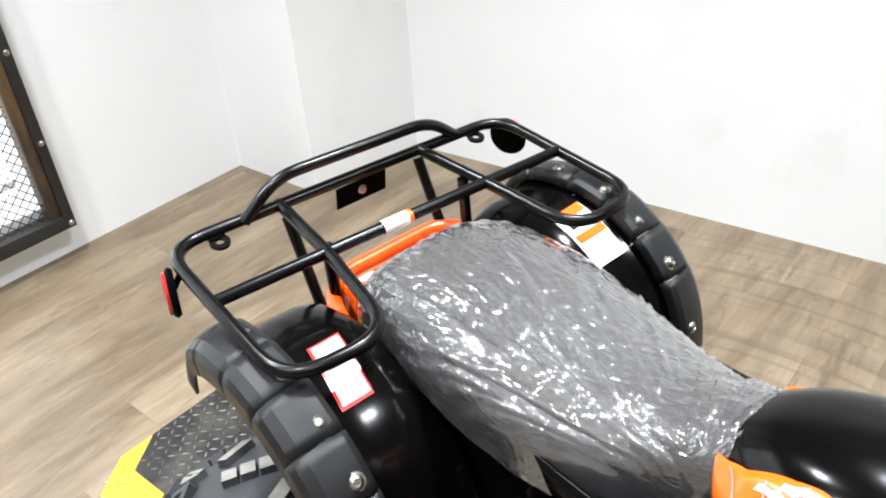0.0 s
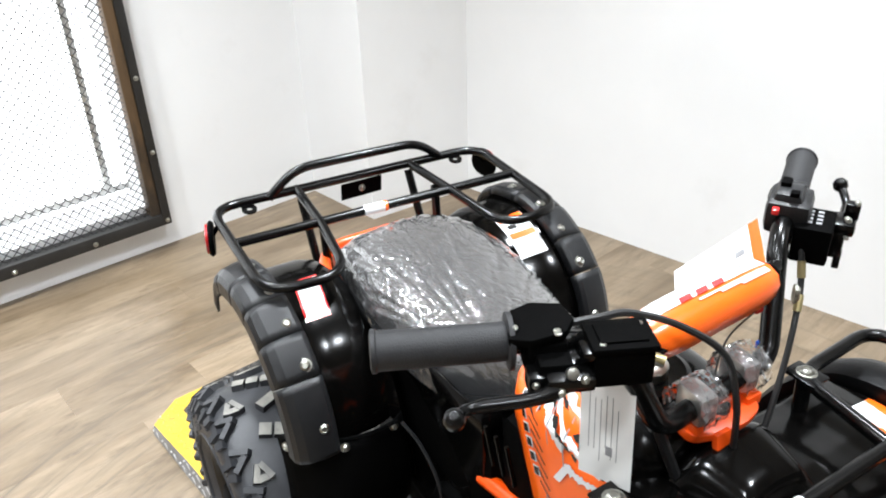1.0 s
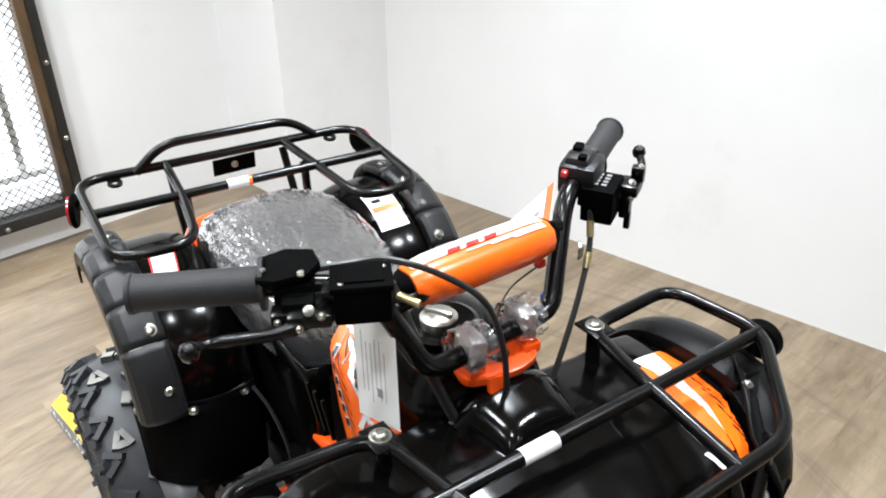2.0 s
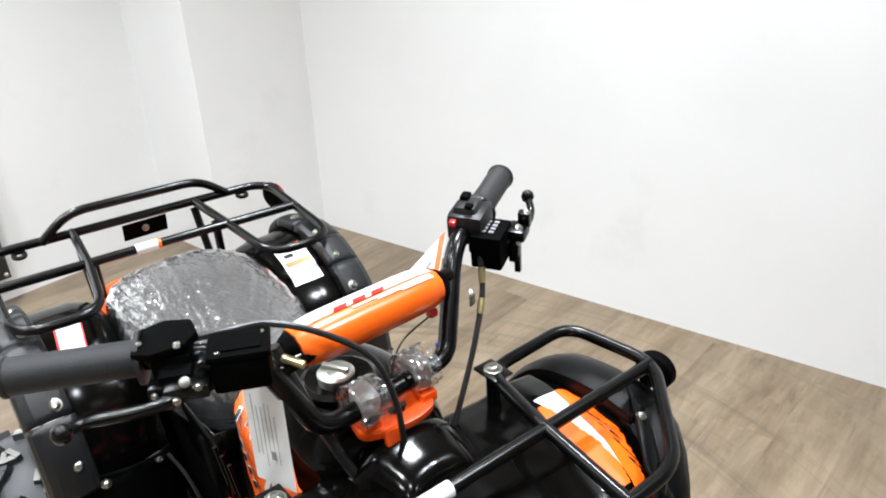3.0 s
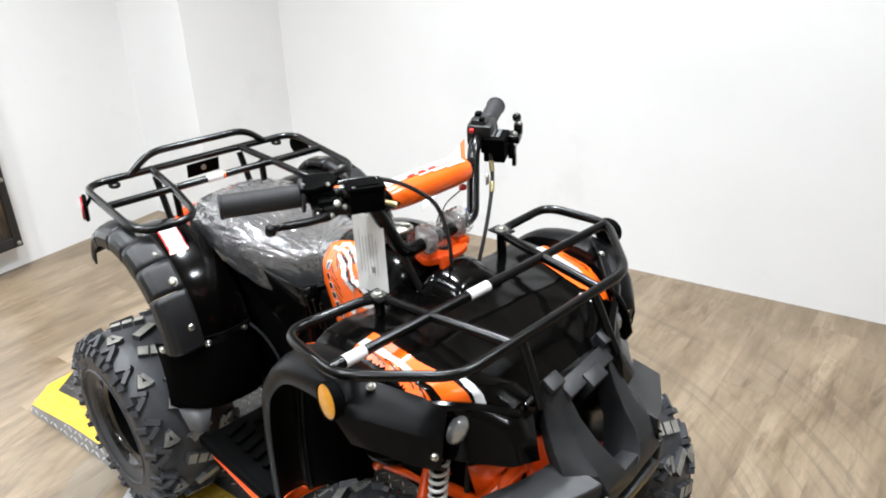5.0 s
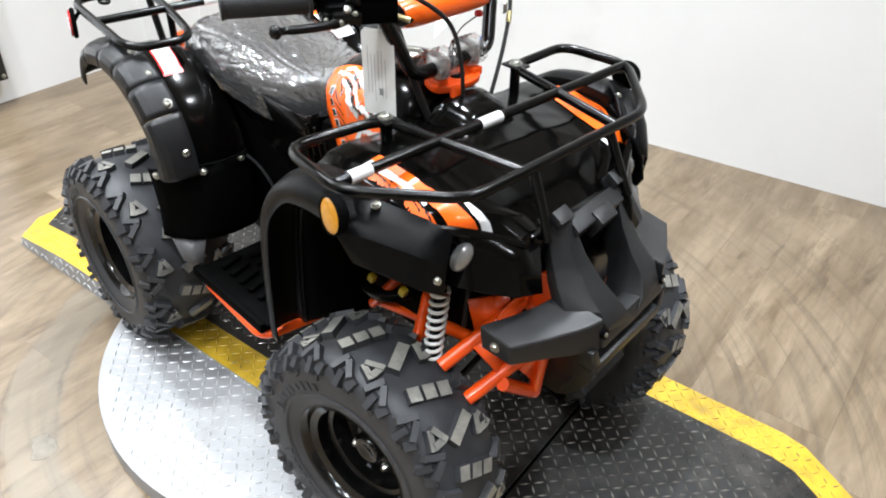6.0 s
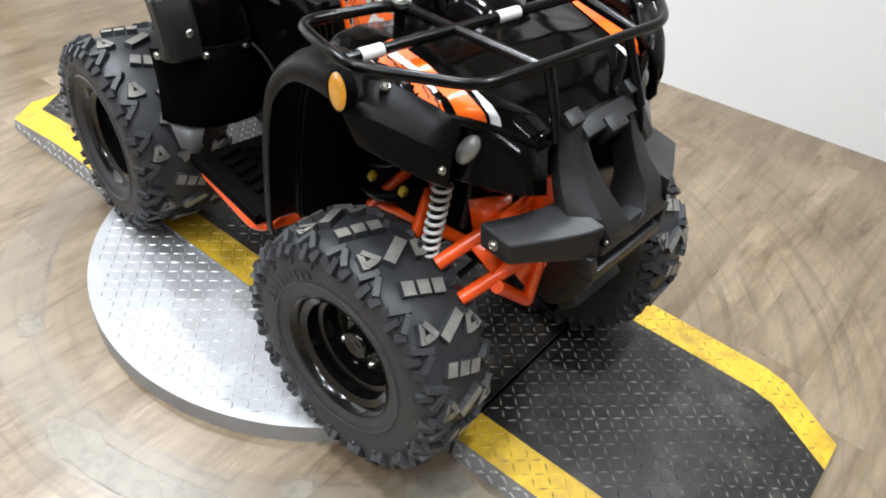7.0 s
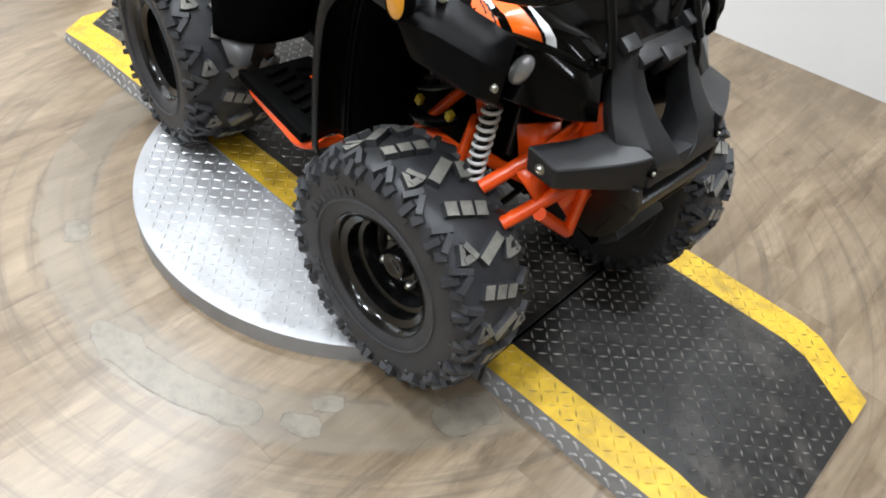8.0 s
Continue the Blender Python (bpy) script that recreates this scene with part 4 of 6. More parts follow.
def mudguard(bm):
    """The shield between the rear wheel and the footwell, turned towards the front."""
    rows = []
    for k in range(9):
        z = 0.556 - 0.160 * k / 8
        e = 0.012 * math.sin(math.pi * k / 8)
        row = []
        for y, x, dz in ((-0.306, -0.236, -0.010), (-0.298, -0.214, -0.006), (-0.270, -0.182, -0.002), (-0.235, -0.156, 0.0), (-0.19, -0.148, 0.002), (-0.147, -0.150, 0.004), (-0.128, -0.160, 0.004), (-0.115, -0.20, 0.004)):
            row.append((x + e + 0.012 * k / 8, y, z + dz * (1 - k / 8)))
        rows.append(row)
    grid(bm, rows)
    bmesh.ops.reverse_faces(bm, faces=bm.faces[:])


both("rear_mudguard", mudguard, M["matte"], "matte black plastic mudguard", solid=0.004, angle=50)
both("panel_trim", lambda bm: tube(bm, smooth_curve([(-0.226, -0.306, 0.546), (-0.205, -0.292, 0.552), (-0.170, -0.255, 0.558), (-0.146, -0.20, 0.561), (-0.142, -0.145, 0.564)], 5), 0.0028, 6), M["matte"])


def inner_side(bm):
    """Body side between seat and footboard."""
    rows = []
    for k in range(9):
        z = 0.70 - 0.34 * k / 8
        rows.append([(x, -y + 0.012 * math.sin(math.pi * k / 8), z) for x, y in ((-0.30, 0.105), (-0.20, 0.112), (-0.10, 0.116), (0.0, 0.118), (0.04 - 0.03 * k / 8, 0.116), (0.045 - 0.03 * k / 8, 0.09))])
    grid(bm, rows)


both("inner_side_panel", inner_side, M["gloss"], "glossy black inner side panel", solid=0.004, angle=50)
both("panel_edge", lambda bm: tube(bm, smooth_curve([(-0.145, -0.137, 0.555), (-0.110, -0.128, 0.535), (-0.075, -0.122, 0.495), (-0.055, -0.120, 0.44), (-0.048, -0.120, 0.37)], 5), 0.0032, 6), M["flare"])
for s in (-1, 1):
    for p, n_ in (((-0.211, s * 0.302, 0.540), (0.5, s, 0.1)), ((-0.150, s * 0.232, 0.549), (1, s * 0.3, 0)), ((-0.146, s * 0.150, 0.553), (1, 0, 0))):
        qbolt(p, n_, 0.7)


def gusset(bm):
    grid(bm, [[(-0.214, -0.299, 0.404), (-0.190, -0.270, 0.400), (-0.160, -0.246, 0.397)], [(-0.172, -0.297, 0.352), (-0.158, -0.284, 0.350), (-0.146, -0.270, 0.349)]])
    bmesh.ops.reverse_faces(bm, faces=bm.faces[:])


# the gusset's reflection is put into its colour as a lighter grey
both("panel_gusset", gusset, M["grey_plastic"], solid=0.004)

# -- footboards --


def footboard(bm):
    box(bm, (-0.02, -0.205, 0.338), (0.25, 0.155, 0.012), None, 0.003)
    box(bm, (-0.02, -0.287, 0.342), (0.25, 0.014, 0.022), None, 0.004)
    for k in range(6):
        box(bm, (-0.11 + 0.034 * k, -0.225, 0.349), (0.012, 0.05, 0.010), Matrix.Rotation(radians(15), 4, "Z"), 0.002)
        box(bm, (-0.10 + 0.034 * k, -0.17, 0.349), (0.012, 0.035, 0.010), Matrix.Rotation(radians(-20), 4, "Z"), 0.002)


both("footboard", footboard, M["matte"], "matte black ribbed footboard")
both("foot_rail", lambda bm: tube(bm, fillet([(-0.135, -0.10, 0.318), (-0.13, -0.278, 0.318), (0.10, -0.288, 0.318), (0.125, -0.12, 0.318)], 0.03), 0.0095, 10), M["orange"], "orange painted foot rail")
both("foot_reflector", lambda bm: box(bm, (-0.055, -0.165, 0.350), (0.03, 0.016, 0.006), Matrix.Rotation(radians(20), 4, "Z"), 0.002), M["orange"])

# -- front fenders --
FARCH = [(0.112, 0.335), (0.130, 0.44), (0.153, 0.545), (0.184, 0.640), (0.225, 0.708), (0.273, 0.750), (0.330, 0.766), (0.39, 0.768), (0.432, 0.762)]
FARCH_S = [(p.x, p.y) for p in smooth_curve([(x, z, 0) for x, z in FARCH], 4)]
FARCH_N = arch_normals(FARCH_S)


def front_flare(bm):
    cols = [(-0.246, -0.022), (-0.252, 0.0), (-0.268, 0.006), (-0.290, 0.005), (-0.312, -0.002), (-0.322, -0.012), (-0.324, -0.034)]
    rows = []
    for i, ((x, z), n_) in enumerate(zip(FARCH_S, FARCH_N)):
        f = max(0.0, 1 - i / 14)
        rows.append([(x + n_.x * h, y + 0.040 * f, z + n_.y * h) for y, h in cols])
    grid(bm, rows)


def front_lining(bm):
    rows = []
    for i, ((x, z), n_) in enumerate(zip(FARCH_S, FARCH_N)):
        f = max(0.0, 1 - i / 14)
        rows.append([(x + n_.x * h, y + 0.040 * f * (y < -0.2), z + n_.y * h) for y, h in ((-0.255, -0.018), (-0.22, -0.030), (-0.17, -0.050), (-0.10, -0.075))])
    grid(bm, rows)


both("front_fender_flare", front_flare, M["front_flare"], "matte grey-black plastic front fender flare", solid=0.004, angle=45)
both("front_fender_lining", front_lining, M["matte"], "matte black inner front fender", solid=0.004, angle=45)


def cheek(bm):
    a = [(0.395, -0.318, 0.772), (0.442, -0.272, 0.772), (0.485, -0.232, 0.748), (0.520, -0.218, 0.735)]
    b = [(0.418, -0.335, 0.742), (0.458, -0.305, 0.735), (0.500, -0.262, 0.710), (0.530, -0.236, 0.700)]
    c = [(0.440, -0.322, 0.700), (0.475, -0.300, 0.690), (0.510, -0.268, 0.668), (0.535, -0.246, 0.662)]
    d = [(0.442, -0.290, 0.676), (0.478, -0.272, 0.665), (0.508, -0.245, 0.650), (0.530, -0.230, 0.648)]
    grid(bm, [a, b, c, d])


bm = bmesh.new()
cheek(bm)
q("fender_cheek", bm, M["front_flare"], "faceted matte grey-black fender cheek", solid=0.005, angle=20)
# the far one sits closer in
bm = bmesh.new()
cheek(bm)
for v in bm.verts:
    v.co.y *= -0.89
bmesh.ops.reverse_faces(bm, faces=bm.faces[:])
q("fender_cheek", bm, M["front_flare"], "faceted matte grey-black fender cheek", solid=0.005, angle=20)
bm = bmesh.new()
grid(bm, [[(x, yi - 0.010, z - 0.060), (x, yi, z - 0.016), (x, yi + 0.4 * (yo - yi), z), (x, yo - 0.012, z - 0.004), (x, yo, z - 0.016), (x - 0.004, yo + 0.001, z - 0.045)]
          for x, yi, yo, z in ((0.395, 0.250, 0.322, 0.772), (0.43, 0.248, 0.318, 0.768), (0.46, 0.240, 0.306, 0.756), (0.485, 0.226, 0.290, 0.738), (0.505, 0.204, 0.272, 0.716), (0.518, 0.190, 0.258, 0.696))])
bmesh.ops.recalc_face_normals(bm, faces=bm.faces[:])
q("fender_tip", bm, M["front_flare"], "black plastic fender tip", solid=0.004, angle=45)
for s in (-1, 1):
    g = 1.0 if s < 0 else 0.89
    qbolt((0.442, s * g * 0.284, 0.772), (0.1, s * 0.3, 1), 0.6)
    qbolt((0.527, s * g * 0.252, 0.680), (0.5, s, 0.2), 0.6)

# -- bonnet --


def along(x, pts):
    """Straight lines through (x, value) pairs."""
    for (x0, v0), (x1, v1) in zip(pts, pts[1:]):
        if x <= x1:
            return v0 + (v1 - v0) * max(0.0, x - x0) / (x1 - x0)
    return pts[-1][1]


def hood_lim(x):
    return along(x, [(0.27, 0.262), (0.42, 0.258), (0.48, 0.240), (0.505, 0.205), (0.53, 0.148), (0.57, 0.122), (0.63, 0.105)])


def hood_z(x, y):
    a = abs(y)
    z = along(x, [(0.25, 0.760), (0.30, 0.768), (0.36, 0.772), (0.43, 0.764), (0.48, 0.746), (0.52, 0.722), (0.56, 0.692), (0.60, 0.655), (0.63, 0.62)])
    z -= 0.018 * max(0.0, y) / 0.25
    cross = [(0.0, 0.0), (0.05, 0.001), (0.09, 0.002), (0.122, 0.001), (0.148, 0.001), (0.168, 0.004), (0.20, 0.007), (0.235, 0.003), (0.262, -0.014)]
    c = cross[-1][1]
    for (a0, c0), (a1, c1) in zip(cross, cross[1:]):
        if a <= a1:
            c = c0 + (c1 - c0) * (a - a0) / (a1 - a0)
            break
    if 0.03 < a < 0.155 and x > 0.36:
        # overlapping scale-like steps that run out towards the middle and the decals
        u = (x - 0.36 + 0.55 * (0.155 - a)) / 0.068
        w = min(1.0, (a - 0.03) / 0.02, (0.155 - a) / 0.02, (x - 0.36) / 0.02)
        k = u - math.floor(u)
        c += 0.0012 * w * (k if k < 0.72 else (1 - k) * 2.57)
    return z + c


bm = bmesh.new()
ys = sorted({-0.262, -0.248, 0.248, 0.262} | {round(0.0058 * k, 4) for k in range(-41, 42)})
xs = [0.275 + 0.0045 * k for k in range(64)]
rows = []
for x in xs:
    lim = hood_lim(x)
    rows.append([(x, y * min(1, lim / 0.262), hood_z(x, y)) for y in ys])
grid(bm, rows)
bmesh.ops.reverse_faces(bm, faces=bm.faces[:])
bmesh.ops.recalc_face_normals(bm, faces=bm.faces[:])
q("bonnet", bm, M["gloss"], "glossy black moulded plastic bonnet", solid=0.004, angle=50)
bm = bmesh.new()
rows = []
for k in range(15):
    u = k / 7 - 1
    rows.append([(0.335 + 0.048 * u + 0.012 * abs(w) ** 2, 0.005 + 0.062 * w * (1 - 0.15 * u), 0.768 + 0.034 * (1 - abs(u) ** 5) * (1 - abs(w) ** 5) - 0.010 * u - 0.004 * abs(w)) for w in [m / 9 - 1 for m in range(19)]])
grid(bm, rows)
bmesh.ops.recalc_face_normals(bm, faces=bm.faces[:])
q("bonnet_scoop", bm, M["gloss"], "raised glossy black cowl")


def ragged(bm, s, inner, outer, lift, teeth, seed, n=36):
    """A decal strip on the bonnet between two lines of (x, distance from the middle); its outer edge is torn."""
    r = random.Random(seed)
    rows = []
    x0, x1 = inner[0][0], inner[-1][0]
    for k in range(n + 1):
        x = x0 + (x1 - x0) * k / n
        f = min(1, hood_lim(x) / 0.262)
        a, b = along(x, inner) / f, along(x, outer) / f + r.uniform(-1, 1) * teeth
        a, b = min(a, 0.260), min(b, 0.260)
        rows.append([(x, s * (a + (b - a) * i / 4) * f, hood_z(x, s * (a + (b - a) * i / 4)) + lift) for i in range(5)])
    grid(bm, rows)
    bmesh.ops.recalc_face_normals(bm, faces=bm.faces[:])


BANDS = [("orange_film", -1, [(0.352, 0.202), (0.440, 0.197), (0.460, 0.189), (0.485, 0.178), (0.522, 0.165)], [(0.352, 0.217), (0.440, 0.213), (0.470, 0.212), (0.500, 0.203), (0.522, 0.180)], 0.0008, 0.0020),
         ("white_film", -1, [(0.352, 0.215), (0.440, 0.211), (0.466, 0.214)], [(0.352, 0.236), (0.430, 0.226), (0.466, 0.219)], 0.0012, 0.0012),
         ("orange_film", -1, [(0.352, 0.234), (0.430, 0.224), (0.446, 0.222)], [(0.352, 0.244), (0.430, 0.238), (0.446, 0.232)], 0.0030, 0.0020),
         ("orange_film", -1, [(0.444, 0.225), (0.470, 0.222), (0.496, 0.216)], [(0.444, 0.238), (0.470, 0.236), (0.496, 0.222)], 0.0030, 0.0020),
         ("white_film", -1, [(0.478, 0.161), (0.505, 0.152), (0.530, 0.146)], [(0.478, 0.167), (0.505, 0.165), (0.530, 0.158)], 0.0010, 0.0012),
         ("orange_film", 1, [(0.345, 0.178), (0.372, 0.169), (0.430, 0.159), (0.462, 0.164), (0.482, 0.176)], [(0.345, 0.186), (0.372, 0.190), (0.430, 0.194), (0.462, 0.194), (0.482, 0.186)], 0.0012, 0.0020),
         ("white_film", 1, [(0.330, 0.186), (0.372, 0.188), (0.430, 0.192), (0.462, 0.194)], [(0.330, 0.226), (0.372, 0.214), (0.430, 0.204), (0.462, 0.200)], 0.0010, 0.0012),
         ("orange_film", 1, [(0.330, 0.224), (0.372, 0.212), (0.430, 0.203), (0.496, 0.186)], [(0.330, 0.258), (0.372, 0.254), (0.430, 0.236), (0.496, 0.202)], 0.0035, 0.0020),
         ("white_film", 1, [(0.470, 0.150), (0.504, 0.162)], [(0.470, 0.156), (0.504, 0.174)], 0.0012, 0.0014)]
for mt, s, inner, outer, teeth, lift in BANDS:
    bm = bmesh.new()
    ragged(bm, s, inner, outer, lift, teeth, 3)
    q("bonnet_decal", bm, M[mt], "orange and white torn-edge decal", angle=80)
for s, mid in ((-1, 0.231), (1, 0.222)):
    for k in range(4):
        x0, y = 0.380 + 0.026 * k, mid - 0.0035 * k
        bm = bmesh.new()
        ragged(bm, s, [(x0, y), (x0 + 0.034, y + 0.003)], [(x0, y + 0.002), (x0 + 0.034, y + 0.005)], 0.0028, 0.0015, 11 + k, 14)
        q("decal_tear", bm, M["black_film"], "black tear in the decal", angle=80)

# -- headlamps --


def lamp_housing(bm):
    a = [(0.490, -0.222, 0.738), (0.527, -0.170, 0.716), (0.550, -0.132, 0.700), (0.568, -0.095, 0.690)]
    b = [(0.484, -0.206, 0.706), (0.518, -0.178, 0.694), (0.560, -0.146, 0.668), (0.588, -0.108, 0.650)]
    c = [(0.512, -0.228, 0.658), (0.548, -0.188, 0.645), (0.582, -0.152, 0.636), (0.592, -0.105, 0.626)]
    d = [(0.500, -0.20, 0.640), (0.535, -0.165, 0.625), (0.562, -0.13, 0.618), (0.575, -0.10, 0.613)]
    grid(bm, [a, b, c, d])


both("headlamp_housing", lamp_housing, M["gloss"], "glossy black headlamp surround", solid=0.006, angle=30)
both("headlamp_brow", lambda bm: tube(bm, smooth_curve([(0.486, -0.240, 0.738), (0.508, -0.206, 0.730), (0.534, -0.158, 0.712), (0.566, -0.110, 0.690)], 5), [0.003] + [0.007] * 14 + [0.003], 8), M["gloss"])


def lamp_lens(bm):
    m = facing((0.519, -0.198, 0.687), (0.75, -0.62, 0.15)) @ Matrix.Rotation(radians(-28), 4, "Z") @ Matrix.Diagonal((0.60, 1.02, 0.85, 1))
    lathe(bm, [(0.023, -0.010), (0.024, 0.0), (0.021, 0.005), (0.012, 0.009), (0.004, 0.010)], 24, m)


both("headlamp_lens", lamp_lens, M["lens"], "clear oval headlamp lens", angle=60)
bm = bmesh.new()
prism(bm, [(-0.035, 0.50), (0.115, 0.50), (0.115, 0.62), (0.10, 0.70), (-0.10, 0.70), (-0.10, 0.63), (-0.045, 0.62)], 0.02, Matrix(((0, 0, 1, 0.545), (1, 0, 0, 0), (0, 1, 0, 0), (0, 0, 0, 1))), 0.004)
q("nose_panel", bm, M["gloss"])

# -- bumper --
BY = 0.030


def askew(p):
    """The bumper sits a little askew, its far end set back."""
    return (p[0] - 0.10 * max(0.0, p[1] + 0.06), p[1], p[2])


def bq(name, bm, mat, label="", **kw):
    for v in bm.verts:
        v.co = askew(v.co)
    return q(name, bm, mat, label, **kw)



def loft(bm, rows, bevel=0.004, segs=2):
    """A closed skin through rings of points, with its edges rounded."""
    tmp = bmesh.new()
    vs = grid(tmp, rows, True)
    tmp.faces.new(vs[0][::-1])
    tmp.faces.new(vs[-1])
    bmesh.ops.recalc_face_normals(tmp, faces=tmp.faces[:])
    bmesh.ops.bevel(tmp, geom=[e for e in tmp.edges if e.calc_face_angle(0) > 0.45], offset=bevel, segments=segs, affect="EDGES", profile=0.6)
    return join(bm, tmp)


UPRIGHT = [(0.712, 0.574, 0.092, 0.062, 0.026), (0.692, 0.585, 0.096, 0.058, 0.036), (0.655, 0.606, 0.102, 0.052, 0.044), (0.622, 0.634, 0.110, 0.044, 0.054),
           (0.598, 0.664, 0.117, 0.036, 0.066), (0.574, 0.678, 0.117, 0.022, 0.070), (0.544, 0.681, 0.114, -0.004, 0.060)]
for s in (-1, 1):
    bm = bmesh.new()
    loft(bm, [[(x - 0.6 * d, BY + s * wo, z), (x, BY + s * (wo - 0.42 * (wo - wi)), z), (x + 0.003, BY + s * wi, z), (x - d, BY + s * (wi + 0.006), z - 0.006), (x - d, BY + s * (wo - 0.004), z - 0.006)]
              for z, x, wo, wi, d in UPRIGHT], 0.0025)
    bq("bumper_upright", bm, M["bumper"], "matte grey-black moulded bumper upright", angle=25)
    bm = bmesh.new()
    loft(bm, [[(x1, BY + s * w, z0 + 0.002), (x1 - 0.002, BY + s * w, z1 - 0.006), (x0, BY + s * (w + 0.002), z1), (x0 + 0.006, BY + s * w, z0)]
              for w, x0, x1, z0, z1 in ((0.090, 0.596, 0.678, 0.540, 0.604), (0.104, 0.594, 0.674, 0.540, 0.601), (0.115, 0.592, 0.670, 0.541, 0.599), (0.132, 0.589, 0.663, 0.542, 0.597), (0.167, 0.578, 0.646, 0.545, 0.593), (0.222, 0.556, 0.617, 0.547, 0.588))], 0.005, 3)
    bq("bumper_arm", bm, M["bumper"], "matte grey-black moulded bumper arm", angle=25)
    qbolt(askew((0.588, BY + s * 0.2235, 0.566)), (0.1, s, 0), 0.75)
    bm = bmesh.new()
    lathe(bm, [(0.003, -0.001), (0.008, 0.0), (0.008, -0.008)], 16, facing((0.6815, BY + s * 0.088, 0.571), (1, 0, 0.1)))
    bq("bumper_bolt", bm, M["matte"])
    qbolt(askew((0.6820, BY + s * 0.088, 0.571)), (1, 0, 0.1), 0.35)
    # the skirt below the arm, drawn in and back towards the ground
    bm = bmesh.new()
    loft(bm, [[(x, BY + s * w, z), (x, BY + s * (w - 0.016), z), (xb, BY + s * (w - 0.010), z - 0.004), (xb, BY + s * w, z - 0.004)]
              for z, x, w, xb in ((0.547, 0.680, 0.114, 0.612), (0.515, 0.683, 0.104, 0.604), (0.470, 0.672, 0.088, 0.592), (0.425, 0.650, 0.074, 0.574), (0.385, 0.622, 0.064, 0.556), (0.366, 0.598, 0.060, 0.548))], 0.003)
    bq("bumper_skirt", bm, M["bumper"], "matte grey-black bumper skirt", angle=25)
bm = bmesh.new()
lean = Matrix.Rotation(radians(28), 4, "Y")
box(bm, (0.578, BY, 0.688), (0.030, 0.130, 0.030), lean, 0.004)
box(bm, (0.590, BY + 0.004, 0.681), (0.026, 0.046, 0.040), lean, 0.004)
for s in (-1, 1):
    box(bm, (0.570, BY + s * 0.077, 0.714), (0.024, 0.034, 0.016), lean, 0.003)
bq("bumper_top_bar", bm, M["bumper"], angle=25)
bm = bmesh.new()
box(bm, (0.664, BY, 0.556), (0.034, 0.184, 0.028), Matrix.Rotation(radians(-14), 4, "Y"), 0.004)
box(bm, (0.667, BY, 0.507), (0.032, 0.200, 0.024), Matrix.Rotation(radians(6), 4, "Y"), 0.004)
box(bm, (0.628, BY, 0.402), (0.036, 0.128, 0.046), Matrix.Rotation(radians(38), 4, "Y"), 0.004)
box(bm, (0.640, BY, 0.460), (0.006, 0.166, 0.110), Matrix.Rotation(radians(22), 4, "Y"), 0.002)
bq("bumper_skid", bm, M["bumper"], "matte grey-black bumper lower plate", angle=25)
bm = bmesh.new()
box(bm, (0.578, BY, 0.368), (0.070, 0.122, 0.008), Matrix.Rotation(radians(14), 4, "Y"), 0.003)
bq("skid_plate", bm, M["matte"])

# -- frame, suspension and engine --


def rod(name, a, b, r=0.011, mat="orange", label=""):
    bm = bmesh.new()
    tube(bm, [a, b], r, 10)
    return q(name, bm, M[mat], label)


for s in (-1, 1):
    rod("lower_arm", (0.585, s * 0.060, 0.505), (0.544, s * 0.195, 0.430), 0.0115, "orange", "orange painted lower wishbone tube")
    rod("lower_arm", (0.330, s * 0.075, 0.385), (0.405, s * 0.205, 0.285), 0.011, "orange", "orange painted lower wishbone tube")
    rod("upper_arm", (0.540, s * 0.075, 0.560), (0.497, s * 0.207, 0.474), 0.0115, "orange", "orange painted upper wishbone tube")
    rod("upper_arm", (0.340, s * 0.085, 0.470), (0.405, s * 0.190, 0.385), 0.010, "orange", "orange painted upper wishbone tube")
    rod("nose_brace", (0.560, s * 0.060, 0.44), (0.530, s * 0.045, 0.60), 0.012, "orange")
    rod("nose_brace", (0.575, s * 0.150, 0.455), (0.566, s * 0.052, 0.365), 0.011, "orange")
    rod("nose_brace", (0.590, s * 0.075, 0.50), (0.566, s * 0.052, 0.365), 0.011, "orange")
    rod("frame_rail", (0.545, s * 0.055, 0.425), (0.10, s * 0.095, 0.345), 0.0125, "orange", "orange painted frame rail")
    rod("frame_rail", (0.10, s * 0.095, 0.345), (-0.33, s * 0.095, 0.36), 0.0125, "orange", "orange painted frame rail")
    rod("frame_upright", (0.36, s * 0.07, 0.42), (0.24, s * 0.06, 0.70), 0.0115, "orange")
    rod("frame_brace", (0.20, s * 0.10, 0.36), (0.34, s * 0.08, 0.56), 0.010, "orange")
    rod("frame_top_tube", (0.20, s * 0.10, 0.60), (0.02, s * 0.10, 0.56), 0.012, "orange", "orange painted frame tube")
    rod("steering_knuckle", (0.415, s * 0.195, 0.27), (0.415, s * 0.20, 0.41), 0.016, "tube")
    rod("tie_rod", (0.46, s * 0.04, 0.40), (0.45, s * 0.20, 0.32), 0.006, "tube")
    rod("stub_axle", (FX, s * 0.195, 0.28), (FX, s * 0.25, 0.28), 0.018, "tube")
    # coil-over shock
    top, bot = Vector((0.470, s * 0.185, 0.615)), Vector((0.470, s * 0.202, 0.462))
    rod("shock_body", top, bot, 0.009, "tube")
    bm = bmesh.new()
    d = bot - top
    ax = d.normalized()
    e1 = ax.cross(Vector((1, 0, 0))).normalized()
    e2 = ax.cross(e1)
    turns, per = 9, 14
    tube(bm, [top + d * (0.06 + 0.86 * k / (turns * per)) + (e1 * math.cos(2 * math.pi * k / per) + e2 * math.sin(2 * math.pi * k / per)) * 0.0132 for k in range(turns * per + 1)], 0.0031, 7)
    q("coil_spring", bm, M["spring"], "white painted coil spring", angle=80)
